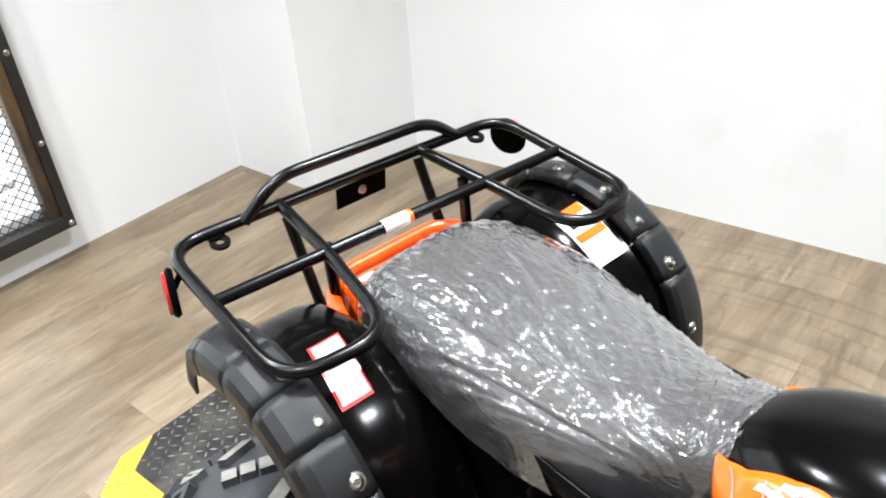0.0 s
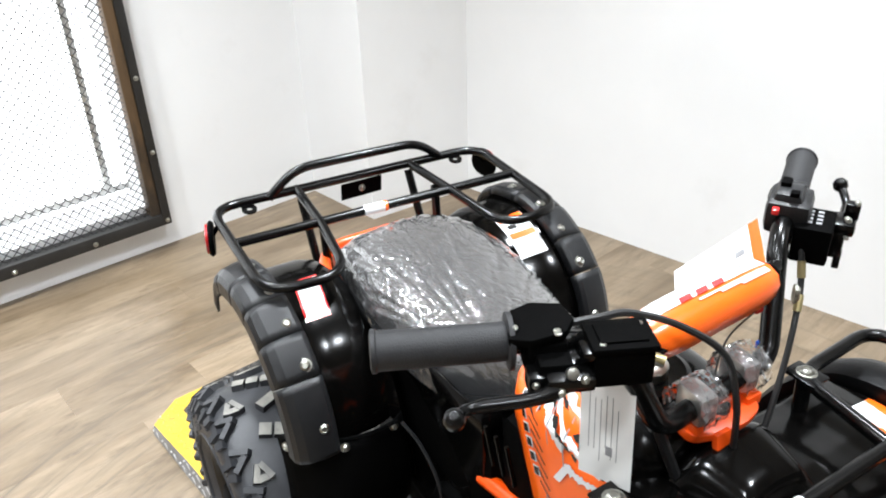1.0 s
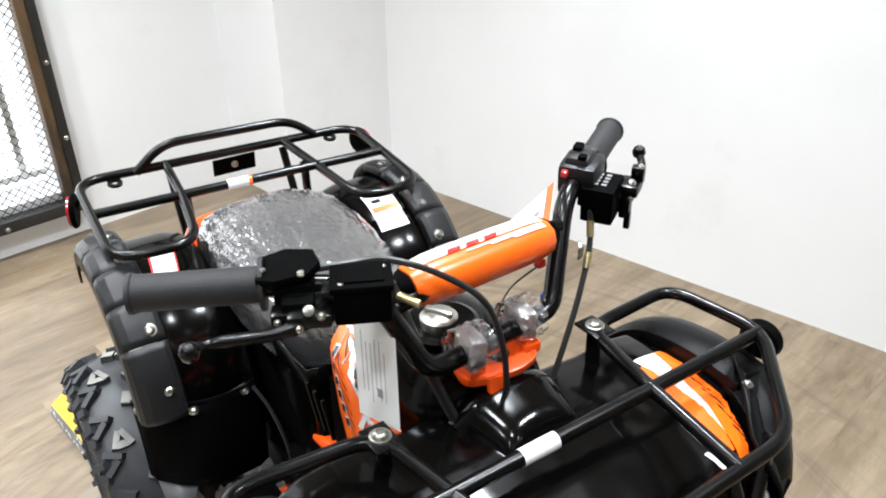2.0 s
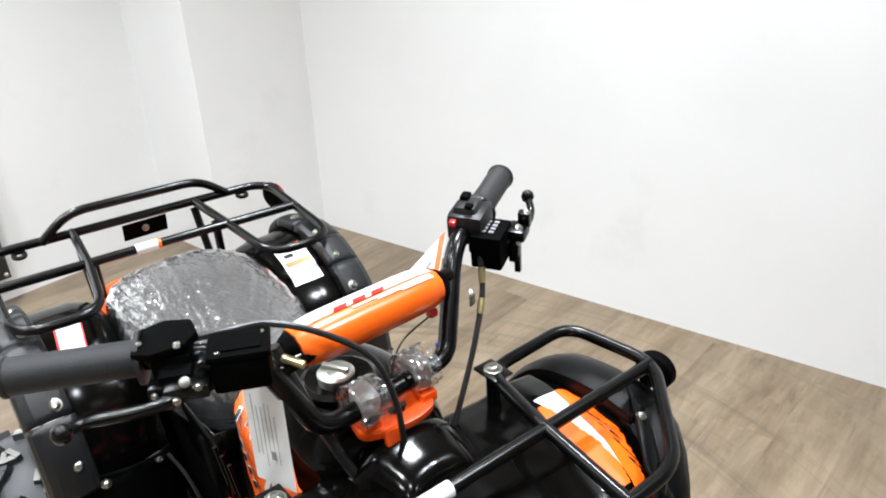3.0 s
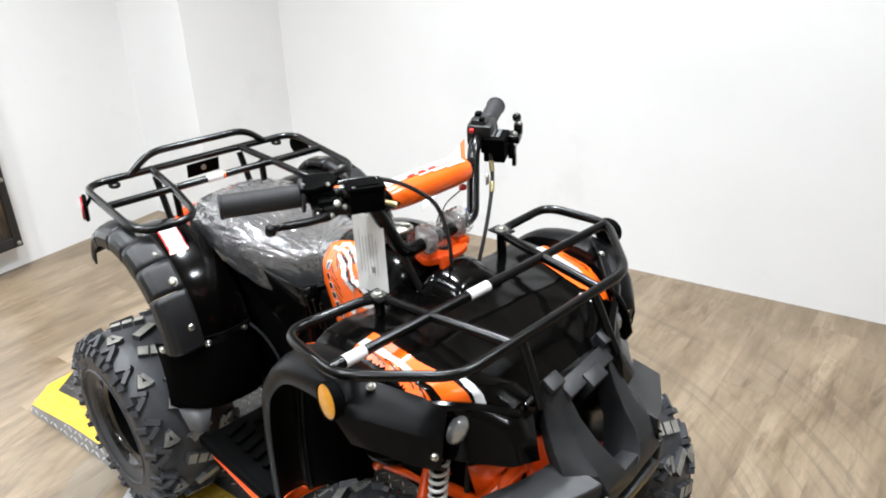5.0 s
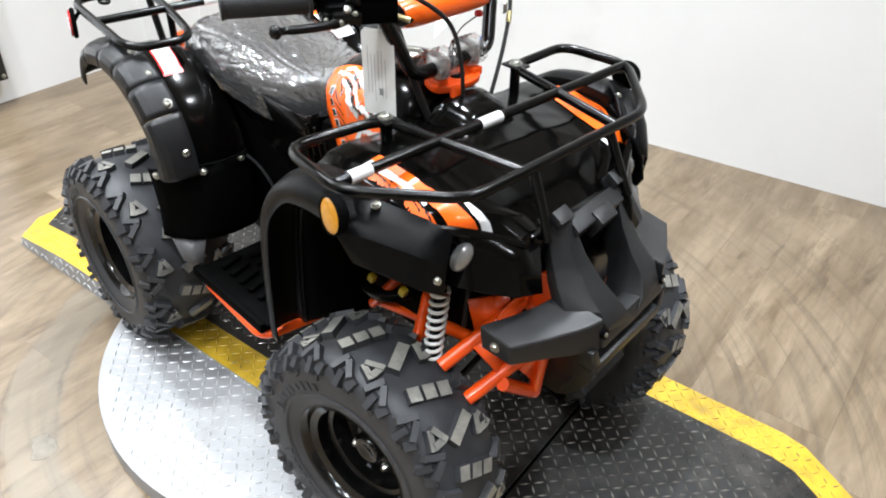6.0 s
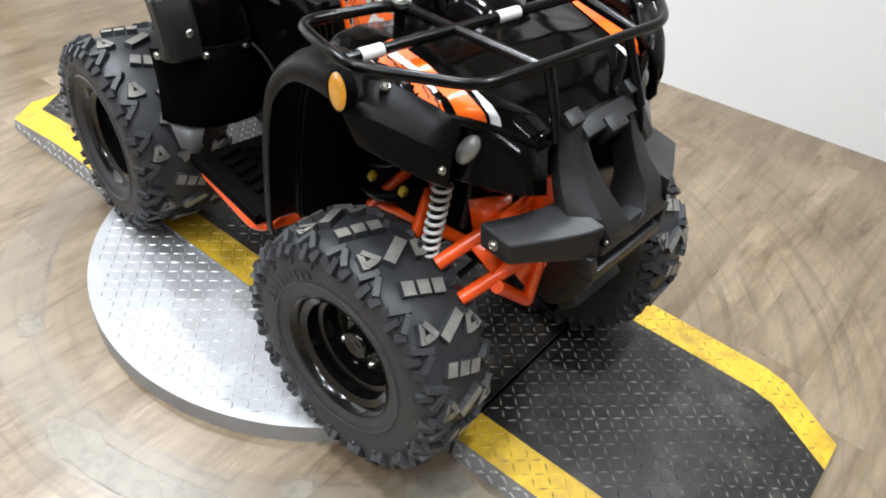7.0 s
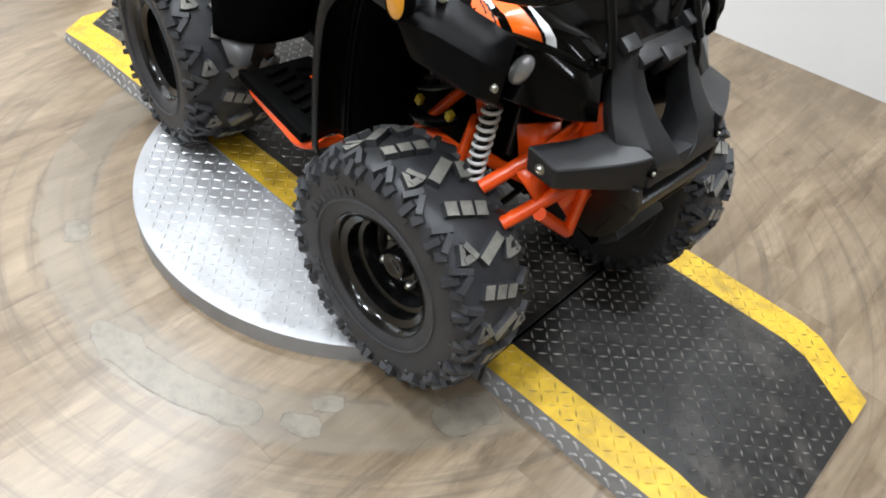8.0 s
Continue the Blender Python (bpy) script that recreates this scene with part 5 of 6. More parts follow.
for s in (-1, 1):
    for tri_ in ([(0.586, s * 0.062, 0.508), (0.578, s * 0.118, 0.468), (0.570, s * 0.072, 0.410)], [(0.552, s * 0.070, 0.600), (0.536, s * 0.120, 0.560), (0.524, s * 0.130, 0.500), (0.530, s * 0.080, 0.500)],
                 [(0.520, s * 0.165, 0.505), (0.560, s * 0.150, 0.470), (0.556, s * 0.105, 0.480), (0.528, s * 0.115, 0.520)]):
        bm = bmesh.new()
        bm.faces.new([bm.verts.new(p) for p in tri_])
        q("gusset_plate", bm, M["orange"], "orange painted gusset plate", solid=0.005, offset=0.0)
for s in (-1, 1):
    for quad_ in ([(0.478, s * 0.135, 0.555), (0.530, s * 0.098, 0.580), (0.540, s * 0.095, 0.500), (0.500, s * 0.130, 0.480)],):
        bm = bmesh.new()
        bm.faces.new([bm.verts.new(p) for p in quad_])
        q("frame_plate", bm, M["orange"], "orange painted frame plate", solid=0.006, offset=0.0)
bm = bmesh.new()
box(bm, (0.535, 0.0, 0.42), (0.06, 0.12, 0.012), Matrix.Rotation(radians(12), 4, "Y"), 0.003)
box(bm, (0.545, 0.0, 0.50), (0.012, 0.11, 0.14), Matrix.Rotation(radians(10), 4, "Y"), 0.003)
box(bm, (0.56, -0.06, 0.585), (0.05, 0.012, 0.07), None, 0.003)
q("nose_bracket", bm, M["orange"], "orange painted nose bracket")
rod("rear_axle", (RX, -0.25, TOP + 0.22), (RX, 0.27, TOP + 0.22), 0.018, "tube")
rod("swing_arm", (RX, -0.06, TOP + 0.22), (-0.16, -0.06, 0.37), 0.020, "tube")
rod("swing_arm", (RX, 0.08, TOP + 0.22), (-0.16, 0.08, 0.37), 0.020, "tube")
rod("rear_shock", (-0.36, 0.0, 0.34), (-0.26, 0.0, 0.60), 0.028, "tube")
# engine
bm = bmesh.new()
box(bm, (0.03, 0.0, 0.42), (0.22, 0.17, 0.15), None, 0.02)
box(bm, (0.25, 0.0, 0.405), (0.23, 0.17, 0.11), None, 0.02)
lathe(bm, [(0.062, -0.02), (0.072, -0.01), (0.072, 0.02), (0.060, 0.032)], 28, pose(-0.03, -0.09, 0.42, 90, 0, 0))
q("engine_case", bm, M["matte"], "dark engine crankcase")
bm = bmesh.new()
box(bm, (0.205, 0.0, 0.478), (0.13, 0.09, 0.085), Matrix.Rotation(radians(-25), 4, "Y"), 0.006)
q("engine_cylinder", bm, M["grey_plastic"], "dark grey engine cylinder")
for k in range(9):
    bm = bmesh.new()
    box(bm, (0.155 + 0.013 * k, 0.0, 0.455 + 0.006 * k), (0.005, 0.13, 0.12), Matrix.Rotation(radians(-25), 4, "Y"), 0.001)
    q("cooling_fin", bm, M["grey_plastic"])
bm = bmesh.new()
tube(bm, fillet([(0.27, -0.03, 0.48), (0.31, -0.06, 0.44), (0.24, -0.11, 0.40), (0.0, -0.115, 0.42)], 0.04), 0.013, 10)
q("exhaust_pipe", bm, M["tube"])
for x, y, z, mt in ((0.232, -0.126, 0.453, "yellow_tag"), (0.305, -0.115, 0.458, "yellow_tag"), (0.055, -0.135, 0.52, "yellow_tag")):
    bm = bmesh.new()
    box(bm, (x, y, z), (0.014, 0.012, 0.018), Matrix.Rotation(radians(20), 4, "Y"), 0.003)
    q("cable_plug", bm, M[mt], "yellow plastic plug")
for k, pts in enumerate(([(0.30, -0.05, 0.70), (0.27, -0.09, 0.60), (0.24, -0.10, 0.50), (0.15, -0.11, 0.46)], [(0.30, 0.02, 0.70), (0.34, -0.06, 0.60), (0.30, -0.12, 0.52), (0.22, -0.12, 0.47)],
                         [(0.28, -0.02, 0.66), (0.22, -0.12, 0.58), (0.12, -0.125, 0.53), (0.04, -0.12, 0.50)], [(0.40, -0.04, 0.60), (0.44, -0.09, 0.55), (0.46, -0.12, 0.48)])):
    bm = bmesh.new()
    tube(bm, smooth_curve(pts, 6), 0.004 + 0.001 * (k % 2), 7)
    q("engine_cable", bm, M["cable"])
bm = bmesh.new()
box(bm, (0.18, 0.0, 0.60), (0.26, 0.20, 0.20), None, 0.03)
box(bm, (-0.13, 0.0, 0.56), (0.36, 0.22, 0.18), None, 0.03)
box(bm, (0.42, 0.0, 0.66), (0.22, 0.22, 0.10), None, 0.03)
box(bm, (0.37, 0.0, 0.49), (0.20, 0.13, 0.26), None, 0.03)
q("inner_bodywork", bm, M["matte"], "matte black inner bodywork")

# -- seat and wrap --
SEAT = [  # x, half width, top height, edge height
    (-0.404, 0.086, 0.724, 0.692), (-0.394, 0.106, 0.748, 0.694), (-0.355, 0.120, 0.764, 0.698), (-0.28, 0.126, 0.770, 0.698), (-0.20, 0.127, 0.763, 0.688), (-0.13, 0.122, 0.754, 0.674),
    (-0.07, 0.108, 0.750, 0.666), (-0.02, 0.088, 0.755, 0.672), (0.02, 0.068, 0.769, 0.690), (0.055, 0.060, 0.784, 0.710), (0.08, 0.046, 0.794, 0.745)]


def seat_rows(grow=0.0, wrinkle=0.0, fine=4, cols=24):
    rows = []
    pts = smooth_curve([(x, h, z) for x, h, z, e in SEAT], fine)
    edges = smooth_curve([(x, e, 0) for x, h, z, e in SEAT], fine)
    for i, (p, ed) in enumerate(zip(pts, edges)):
        row = []
        for k in range(cols + 1):
            a = math.pi * k / cols
            c, s_ = math.cos(a), math.sin(a)
            y = -c * (p.y + grow)
            f = abs(s_) ** 0.46
            z = ed.y - grow * 2 + (p.z + grow - ed.y + grow * 2) * f
            x = p.x - (grow if i == 0 else 0)
            if wrinkle:
                # folds that run towards the front of the seat, and crumples along its sides and back
                dx, dy = 0.045 - x, y + 0.070
                ang, r = math.atan2(dy, dx), math.hypot(dx, dy)
                side = min(1.0, max(0.0, abs(c) * 1.5 - 0.35) + max(0.0, (-0.30 - x) * 8) + max(0.0, (x + 0.12) * 6))
                fold = 1 - 2.4 * abs(noise.noise(Vector((ang * 6, r * 2.2, 0.3))))
                thin = 1 - 2.6 * abs(noise.noise(Vector((ang * 21, r * 4, 5.3))))
                hair = 1 - 2.6 * abs(noise.noise(Vector((ang * 36, r * 5, 9.1))))
                crumple = 1 - 2.4 * abs(noise.noise(Vector((x * 24, y * 45, z * 30))))
                small = noise.noise(Vector((x * 60, y * 90, z * 60)))
                reach = min(1.0, r / 0.10)
                far = min(1.0, max(0.0, (0.10 - y) / 0.06))
                up = wrinkle * ((0.50 + 0.30 * side) * (0.50 * fold + (0.75 * thin + 0.42 * hair) * reach) + (0.06 + 0.50 * side * far) * crumple * 0.6 + (0.06 + 0.30 * side * far) * small * 0.5)
                z += up * (0.4 + 0.6 * s_)
                y -= c * up * 0.8
                if k in (0, cols):
                    z -= 0.004 + 0.006 * noise.noise(Vector((x * 25, y, 2)))
            row.append((x, y, z))
        rows.append(row)
    return rows


bm = bmesh.new()
vs = grid(bm, seat_rows())
bm.faces.new(vs[0])
bmesh.ops.recalc_face_normals(bm, faces=bm.faces[:])
q("seat", bm, M["seat"], "dark grey vinyl seat", angle=60)
bm = bmesh.new()
vs = grid(bm, seat_rows(0.0050, 0.0034, 16, 150))
bmesh.ops.recalc_face_normals(bm, faces=bm.faces[:])
q("seat_wrap", bm, M["wrap"], "wrinkled clear plastic wrap over the seat", angle=180)

both("seat_piping", lambda bm: tube(bm, [(p.x, -p.y - 0.001, e.y - 0.004) for p, e in zip(smooth_curve([(x, h, z) for x, h, z, e in SEAT[2:9]], 4), smooth_curve([(x, e, 0) for x, h, z, e in SEAT[2:9]], 4))], 0.004, 8), M["gloss"], "black seat piping")

# tail piece behind the seat
bm = bmesh.new()
box(bm, (-0.425, 0.0, 0.680), (0.09, 0.20, 0.045), Matrix.Rotation(radians(-12), 4, "Y"), 0.012, (0.85, 0.9))
q("tail_cowl", bm, M["orange_film"], "orange and white tail cowl")
for k, (y0, y1, mt) in enumerate(((-0.075, -0.02, "white_film"), (0.0, 0.05, "white_film"), (-0.045, -0.035, "black_film"), (0.015, 0.025, "black_film"))):
    bm = bmesh.new()
    prism(bm, [(-0.028, y0), (0.030, y0 + 0.03), (0.030, y1 + 0.03), (-0.028, y1)], 0.0012 + 0.0006 * (k > 1), pose(-0.426, 0, 0.7026, 0, -12, 0))
    q("tail_decal", bm, M[mt], "white and black decal stripe")
run_o = bmesh.new()
tube(run_o, fillet([(-0.30, -0.125, 0.66), (-0.42, -0.128, 0.690), (-0.480, -0.09, 0.695), (-0.480, 0.10, 0.695), (-0.42, 0.135, 0.690), (-0.30, 0.132, 0.66)], 0.04), 0.0105, 10)
q("rear_frame_loop", run_o, M["orange"], "orange painted rear frame loop")

# -- tank cover --
TANK = [(0.045, 0.050, 0.778), (0.065, 0.070, 0.796), (0.10, 0.090, 0.815), (0.15, 0.104, 0.829), (0.20, 0.108, 0.834), (0.245, 0.104, 0.826), (0.275, 0.094, 0.812), (0.29, 0.080, 0.795)]


def tank_rows():
    rows = []
    for p in smooth_curve(TANK, 3):
        row = []
        for k in range(25):
            a = math.pi * k / 24
            c, s_ = math.cos(a), abs(math.sin(a))
            y = -math.copysign(abs(c) ** 0.75, c) * p.y
            z = 0.62 + (p.z - 0.62) * s_ ** 0.42
            row.append((p.x, y, z))
        rows.append(row)
    return rows


bm = bmesh.new()
vs = grid(bm, tank_rows())
bm.faces.new(vs[0])
bm.faces.new(vs[-1])
bmesh.ops.recalc_face_normals(bm, faces=bm.faces[:])
q("tank_cover", bm, M["gloss"], "glossy black tank cover", angle=60)
bm = bmesh.new()
lathe(bm, [(0.044, -0.006), (0.046, 0.002), (0.040, 0.005), (0.034, 0.003)], 32, pose(0.212, -0.015, 0.8325))
q("filler_ring", bm, M["gloss"])
bm = bmesh.new()
lathe(bm, [(0.021, 0.0), (0.022, 0.014), (0.019, 0.017), (0.008, 0.0185)], 28, pose(0.215, -0.020, 0.8325))
box(bm, (0.215, -0.020, 0.852), (0.034, 0.008, 0.008), Matrix.Rotation(radians(30), 4, "Z"), 0.002)
q("fuel_cap", bm, M["chrome"], "bright metal fuel cap")
# vents in the side of the body
for s in (-1, 1):
    for k in range(3):
        rod("side_vent", (0.065 + 0.022 * k, s * 0.128, 0.70), (0.075 + 0.022 * k, s * 0.122, 0.64), 0.003, "gloss")


COVER_LOW = smooth_curve([(0.056, 0.773, 0), (0.072, 0.752, 0), (0.092, 0.728, 0), (0.124, 0.688, 0), (0.162, 0.614, 0), (0.202, 0.642, 0), (0.244, 0.690, 0), (0.288, 0.742, 0)], 8)
COVER_TOP = smooth_curve([(0.056, 0.774, 0), (0.082, 0.792, 0), (0.116, 0.808, 0), (0.152, 0.814, 0), (0.188, 0.804, 0), (0.224, 0.785, 0), (0.258, 0.771, 0), (0.287, 0.760, 0)], 8)


def tank_y(x, z):
    """Half width of the tank cover at a place along it and a height."""
    for (x0, h0, t0), (x1, h1, t1) in zip(TANK, TANK[1:]):
        if x0 <= x <= x1:
            k = (x - x0) / (x1 - x0)
            h, top = h0 + (h1 - h0) * k, t0 + (t1 - t0) * k
            s_ = min(1.0, max(0.0, (z - 0.62) / (top - 0.62))) ** (1 / 0.42)
            return h * max(0.0, 1 - s_ * s_) ** 0.375
    return 0.0


def side_y(x, z):
    pts = [(0.05, 0.052), (0.070, 0.082), (0.090, 0.102), (0.125, 0.112), (0.17, 0.114), (0.22, 0.114), (0.30, 0.112)]
    y = pts[-1][1]
    for (x0, y0), (x1, y1) in zip(pts, pts[1:]):
        if x <= x1:
            y = y0 + (y1 - y0) * (x - x0) / (x1 - x0)
            break
    return max(y - 1.0 * max(0.0, z - 0.768), tank_y(x, z) + 0.003)


def cover_point(s, v, lift):
    k = max(0.0, min(1.0, s)) * (len(COVER_LOW) - 1)
    i = min(int(k), len(COVER_LOW) - 2)
    f = k - i
    lo = COVER_LOW[i].lerp(COVER_LOW[i + 1], f)
    hi = COVER_TOP[i].lerp(COVER_TOP[i + 1], f)
    p = lo.lerp(hi, v)
    return p.x, side_y(p.x, p.y) + lift, p.y


def cover_patch(name, s0, s1, v0, v1, mat, lift, label="", skew=0.0, teeth=0.0, rough=0.0, n=28, seed=1, parent=None):
    """A film on the side cover between s0 and s1 along it and v0 and v1 across it, on both sides of the bike."""
    rnd = random.Random(seed)
    jag = [(rnd.uniform(-teeth, teeth), rnd.uniform(-teeth, teeth)) for _ in range(n + 1)]
    for sgn in (-1, 1):
        bm = bmesh.new()
        rows = []
        for k in range(n + 1):
            row = []
            for i in range(7):
                v = v0 + jag[k][0] + (v1 + jag[k][1] - v0 - jag[k][0]) * i / 6
                x, y, z = cover_point(s0 + (s1 - s0) * k / n + skew * (i / 6), v if sgn < 0 else v * 0.15, lift)
                row.append((x, sgn * y, z))
            rows.append(row)
        grid(bm, rows)
        for fc in bm.faces[:]:
            if fc.calc_area() < 1e-10:
                bm.faces.remove(fc)
        bmesh.ops.recalc_face_normals(bm, faces=bm.faces[:])
        if sum((fc.normal.y for fc in bm.faces)) * sgn < 0:
            bmesh.ops.reverse_faces(bm, faces=bm.faces[:])
        q(name, bm, M[mat], label, angle=70, solid=0.003 if lift == 0 else 0.0)


cover_patch("side_cover", 0.0, 1.0, 0.0, 1.0, "orange_film", 0.0, "orange side cover with white and red decals", n=56)
for k, (v0, v1, s0, s1) in enumerate(((0.74, 0.80, 0.34, 0.62), (0.83, 0.89, 0.24, 0.84), (0.92, 0.98, 0.30, 0.90))):
    cover_patch("side_decal", s0, s1, v0, v1, "white_film", 0.0012, "white torn decal streak", teeth=0.018, seed=k + 2)
for k, (v, s0, s1) in enumerate(((0.815, 0.36, 0.70), (0.905, 0.42, 0.86))):
    cover_patch("side_decal", s0, s1, v - 0.012, v + 0.012, "black_film", 0.0016, "black torn decal streak", teeth=0.014, seed=k + 7)
cover_patch("side_decal", 0.60, 0.64, 0.50, 0.70, "white_film", 0.0022, "white decal mark", skew=0.05, n=8)
cover_patch("side_decal", 0.66, 0.94, 0.62, 0.70, "white_film", 0.0018, "white torn decal streak", teeth=0.02, seed=5)


def cover_mark(name, x, z, long, wide, angle, mat, lift, label=""):
    """A small printed mark on the near side cover, centred at x, z and turned by an angle."""
    ca, sa = math.cos(radians(angle)), math.sin(radians(angle))
    bm = bmesh.new()
    rows = []
    for i in range(4):
        u = long * (i / 3 - 0.5)
        row = []
        for j in range(4):
            w = wide * (j / 3 - 0.5)
            px, pz = x + u * ca - w * sa, z + u * sa + w * ca
            row.append((px, -side_y(px, pz) - lift, pz))
        rows.append(row)
    grid(bm, rows)
    bmesh.ops.recalc_face_normals(bm, faces=bm.faces[:])
    q(name, bm, M[mat], label, angle=70)


for k in range(6):
    f = k / 5
    px, pz = 0.114 + 0.031 * f + 0.006 * f * f, 0.772 - 0.082 * f
    cover_mark("decal_bar", px, pz, 0.0135, 0.0125, -70, "white_film", 0.0012, "white bar edge")
    cover_mark("decal_bar", px, pz, 0.0105, 0.0090, -70, "black_film", 0.0020, "black bar")
for k in range(8):
    f = k / 7
    cover_mark("decal_slash", 0.132 + 0.040 * f, 0.783 - 0.110 * f, 0.030, 0.0022, -35, "black_film", 0.0022, "black slash")
for k in range(5):
    s = 0.20 + 0.11 * k
    cover_patch("decal_slash", s, s + 0.008, 0.66, 0.94, "ink", 0.0024, "grey scratch mark", skew=-0.09 + 0.03 * (k % 3), n=2)
cover_patch("decal_slash", 0.58, 0.94, 0.20, 0.27, "ink", 0.0012, "grey ragged line", teeth=0.05)

# -- handlebar --
GR0, GR1 = Vector((0.240, -0.224, 0.976)), Vector((0.186, -0.330, 0.976))
GL0, GL1 = Vector((0.184, 0.227, 0.960)), Vector((0.134, 0.316, 0.971))
bar_pts = [GR1 * 0.97 + GR0 * 0.03, GR0, (0.280, -0.140, 0.962), (0.297, -0.088, 0.850), (0.290, -0.035, 0.847), (0.283, 0.055, 0.847), (0.280, 0.092, 0.850), (0.226, 0.152, 0.952), GL0, GL1 * 0.97 + GL0 * 0.03]
bm = bmesh.new()
tube(bm, fillet(bar_pts, 0.03), 0.0112, 12)
q("handlebar", bm, M["tube"], "black steel handlebar")
bm = bmesh.new()
tube(bm, [(0.282, -0.118, 0.930), (0.244, 0.128, 0.932)], 0.008, 10)
q("handlebar_crossbar", bm, M["tube"])


def grip(a, b):
    d = (b - a).normalized()
    L_ = (b - a).length
    pts, rad = [], []
    for t, r in ((0, 0.025), (0.035, 0.025), (0.045, 0.0168), (0.10, 0.0170), (0.30, 0.0172), (0.50, 0.0170), (0.70, 0.0172), (0.90, 0.0172), (0.955, 0.0174), (0.965, 0.0188), (0.995, 0.0188), (1.005, 0.015)):
        pts.append(a + d * L_ * t)
        rad.append(r)
    bm = bmesh.new()
    tube(bm, pts, rad, 20)
    return q("grip", bm, M["grip"], "dark ribbed rubber grip", angle=35)


grip(GR0, GR1)
grip(GL0, GL1)


def frame_along(p, d, up=(0, 0, 1)):
    d = Vector(d).normalized()
    y = Vector(up).cross(d).normalized()
    z = d.cross(y)
    return Matrix(((d.x, y.x, z.x, p[0]), (d.y, y.y, z.y, p[1]), (d.z, y.z, z.z, p[2]), (0, 0, 0, 1)))


def lbox(bm, m, c, s, bevel=0.003, taper=(1, 1), rot=None):
    tmp = bmesh.new()
    box(tmp, c, s, rot, bevel, taper)
    return join(bm, tmp, m)


# right controls: thumb throttle and brake reservoir; local x runs inwards along the bar
mr = frame_along(GR0, GR0 - GR1)
bm = bmesh.new()
lbox(bm, mr, (0.026, -0.004, -0.006), (0.036, 0.042, 0.034), 0.006)
lbox(bm, mr, (0.030, -0.030, -0.010), (0.030, 0.024, 0.026), 0.006)
q("throttle_housing", bm, M["matte"], "black throttle housing")
bm = bmesh.new()
prism(bm, [(-0.006, -0.020), (0.012, -0.027), (0.042, -0.022), (0.052, -0.006), (0.046, 0.016), (0.020, 0.024), (-0.002, 0.016)], 0.009, mr @ pose(0, 0, 0.010, 4, -6, 0), 0.0025)
q("throttle_lid", bm, M["matte"])
bm = bmesh.new()
lbox(bm, mr, (0.086, -0.022, -0.008), (0.052, 0.040, 0.034), 0.005)
lbox(bm, mr, (0.066, -0.008, -0.010), (0.024, 0.026, 0.026), 0.005)
q("brake_reservoir", bm, M["matte"], "black brake reservoir with flat lid")
bm = bmesh.new()
lbox(bm, mr, (0.086, -0.022, 0.012), (0.056, 0.043, 0.007), 0.0025)
lbox(bm, mr, (0.086, -0.022, 0.016), (0.040, 0.028, 0.003), 0.001)
q("reservoir_lid", bm, M["matte"])
bm = bmesh.new()
lbox(bm, mr, (0.046, -0.020, -0.016), (0.05, 0.024, 0.022), 0.005)
lbox(bm, mr, (0.040, -0.044, -0.010), (0.040, 0.022, 0.014), 0.005)
lbox(bm, mr, (0.058, -0.030, 0.006), (0.014, 0.020, 0.010), 0.003)
lbox(bm, mr, (0.014, -0.036, -0.014), (0.016, 0.020, 0.018), 0.004)
q("lever_clamp", bm, M["tube"])
for c, sc in (((0.000, -0.010, 0.0205), 0.30), ((0.034, -0.020, 0.0200), 0.40), ((0.044, 0.010, 0.0185), 0.30), ((0.068, -0.036, 0.0150), 0.32), ((0.106, -0.010, 0.0150), 0.32)):
    qbolt(mr @ Vector(c), mr.to_3x3() @ Vector((0, 0, 1)), sc, "screw")
for c, n_, sc in (((0.050, -0.054, -0.004), (0, -1, 0.3), 0.34), ((0.030, -0.056, -0.014), (0, -1, 0.1), 0.40), ((0.012, -0.047, -0.012), (-0.2, -1, 0.2), 0.3)):
    qbolt(mr @ Vector(c), mr.to_3x3() @ Vector(n_), sc, "screw")
p = mr @ Vector((0.040, -0.050, 0.000))
bm = bmesh.new()
lathe(bm, [(0.0052, -0.003), (0.0055, 0.003), (0.0048, 0.0045), (0.002, 0.0050)], 12, facing(p, mr.to_3x3() @ Vector((0, -0.8, 0.6))))
q("throttle_pivot", bm, M["chrome"], "bright pivot bolt")


def lever(m, flip, tip):
    pts = [m @ Vector((0.050, -0.036 * flip, -0.012)), m @ Vector((0.015, -0.056 * flip, -0.016)), m @ Vector((-0.04, -0.060 * flip, -0.018)), Vector(tip)]
    pts = smooth_curve(pts, 6)
    bm = bmesh.new()
    tube(bm, pts, [0.0075] * 6 + [0.006] * 6 + [0.005] * (len(pts) - 12), 10)
    lathe(bm, [(0.002, -0.009), (0.007, -0.006), (0.009, 0.0), (0.007, 0.006), (0.002, 0.009)], 14, Matrix.Translation(tip))
    return q("brake_lever", bm, M["tube"], "black brake lever with ball end", angle=60)


lever(mr, 1, (0.283, -0.310, 0.963))
# left controls
ml = frame_along(GL0, GL0 - GL1)
bm = bmesh.new()
lbox(bm, ml, (0.030, 0.002, 0.004), (0.052, 0.048, 0.042), 0.010)
lbox(bm, ml, (0.030, 0.000, 0.026), (0.040, 0.034, 0.012), 0.005, (0.8, 0.8))
lbox(bm, ml, (0.006, 0.0, 0.020), (0.010, 0.030, 0.016), 0.003)
q("switch_housing", bm, M["flare"], "dark grey switch housing")
bm = bmesh.new()
lbox(bm, ml, (0.040, 0.032, -0.018), (0.050, 0.040, 0.046), 0.004)
lbox(bm, ml, (0.030, 0.012, -0.024), (0.030, 0.020, 0.020), 0.004)
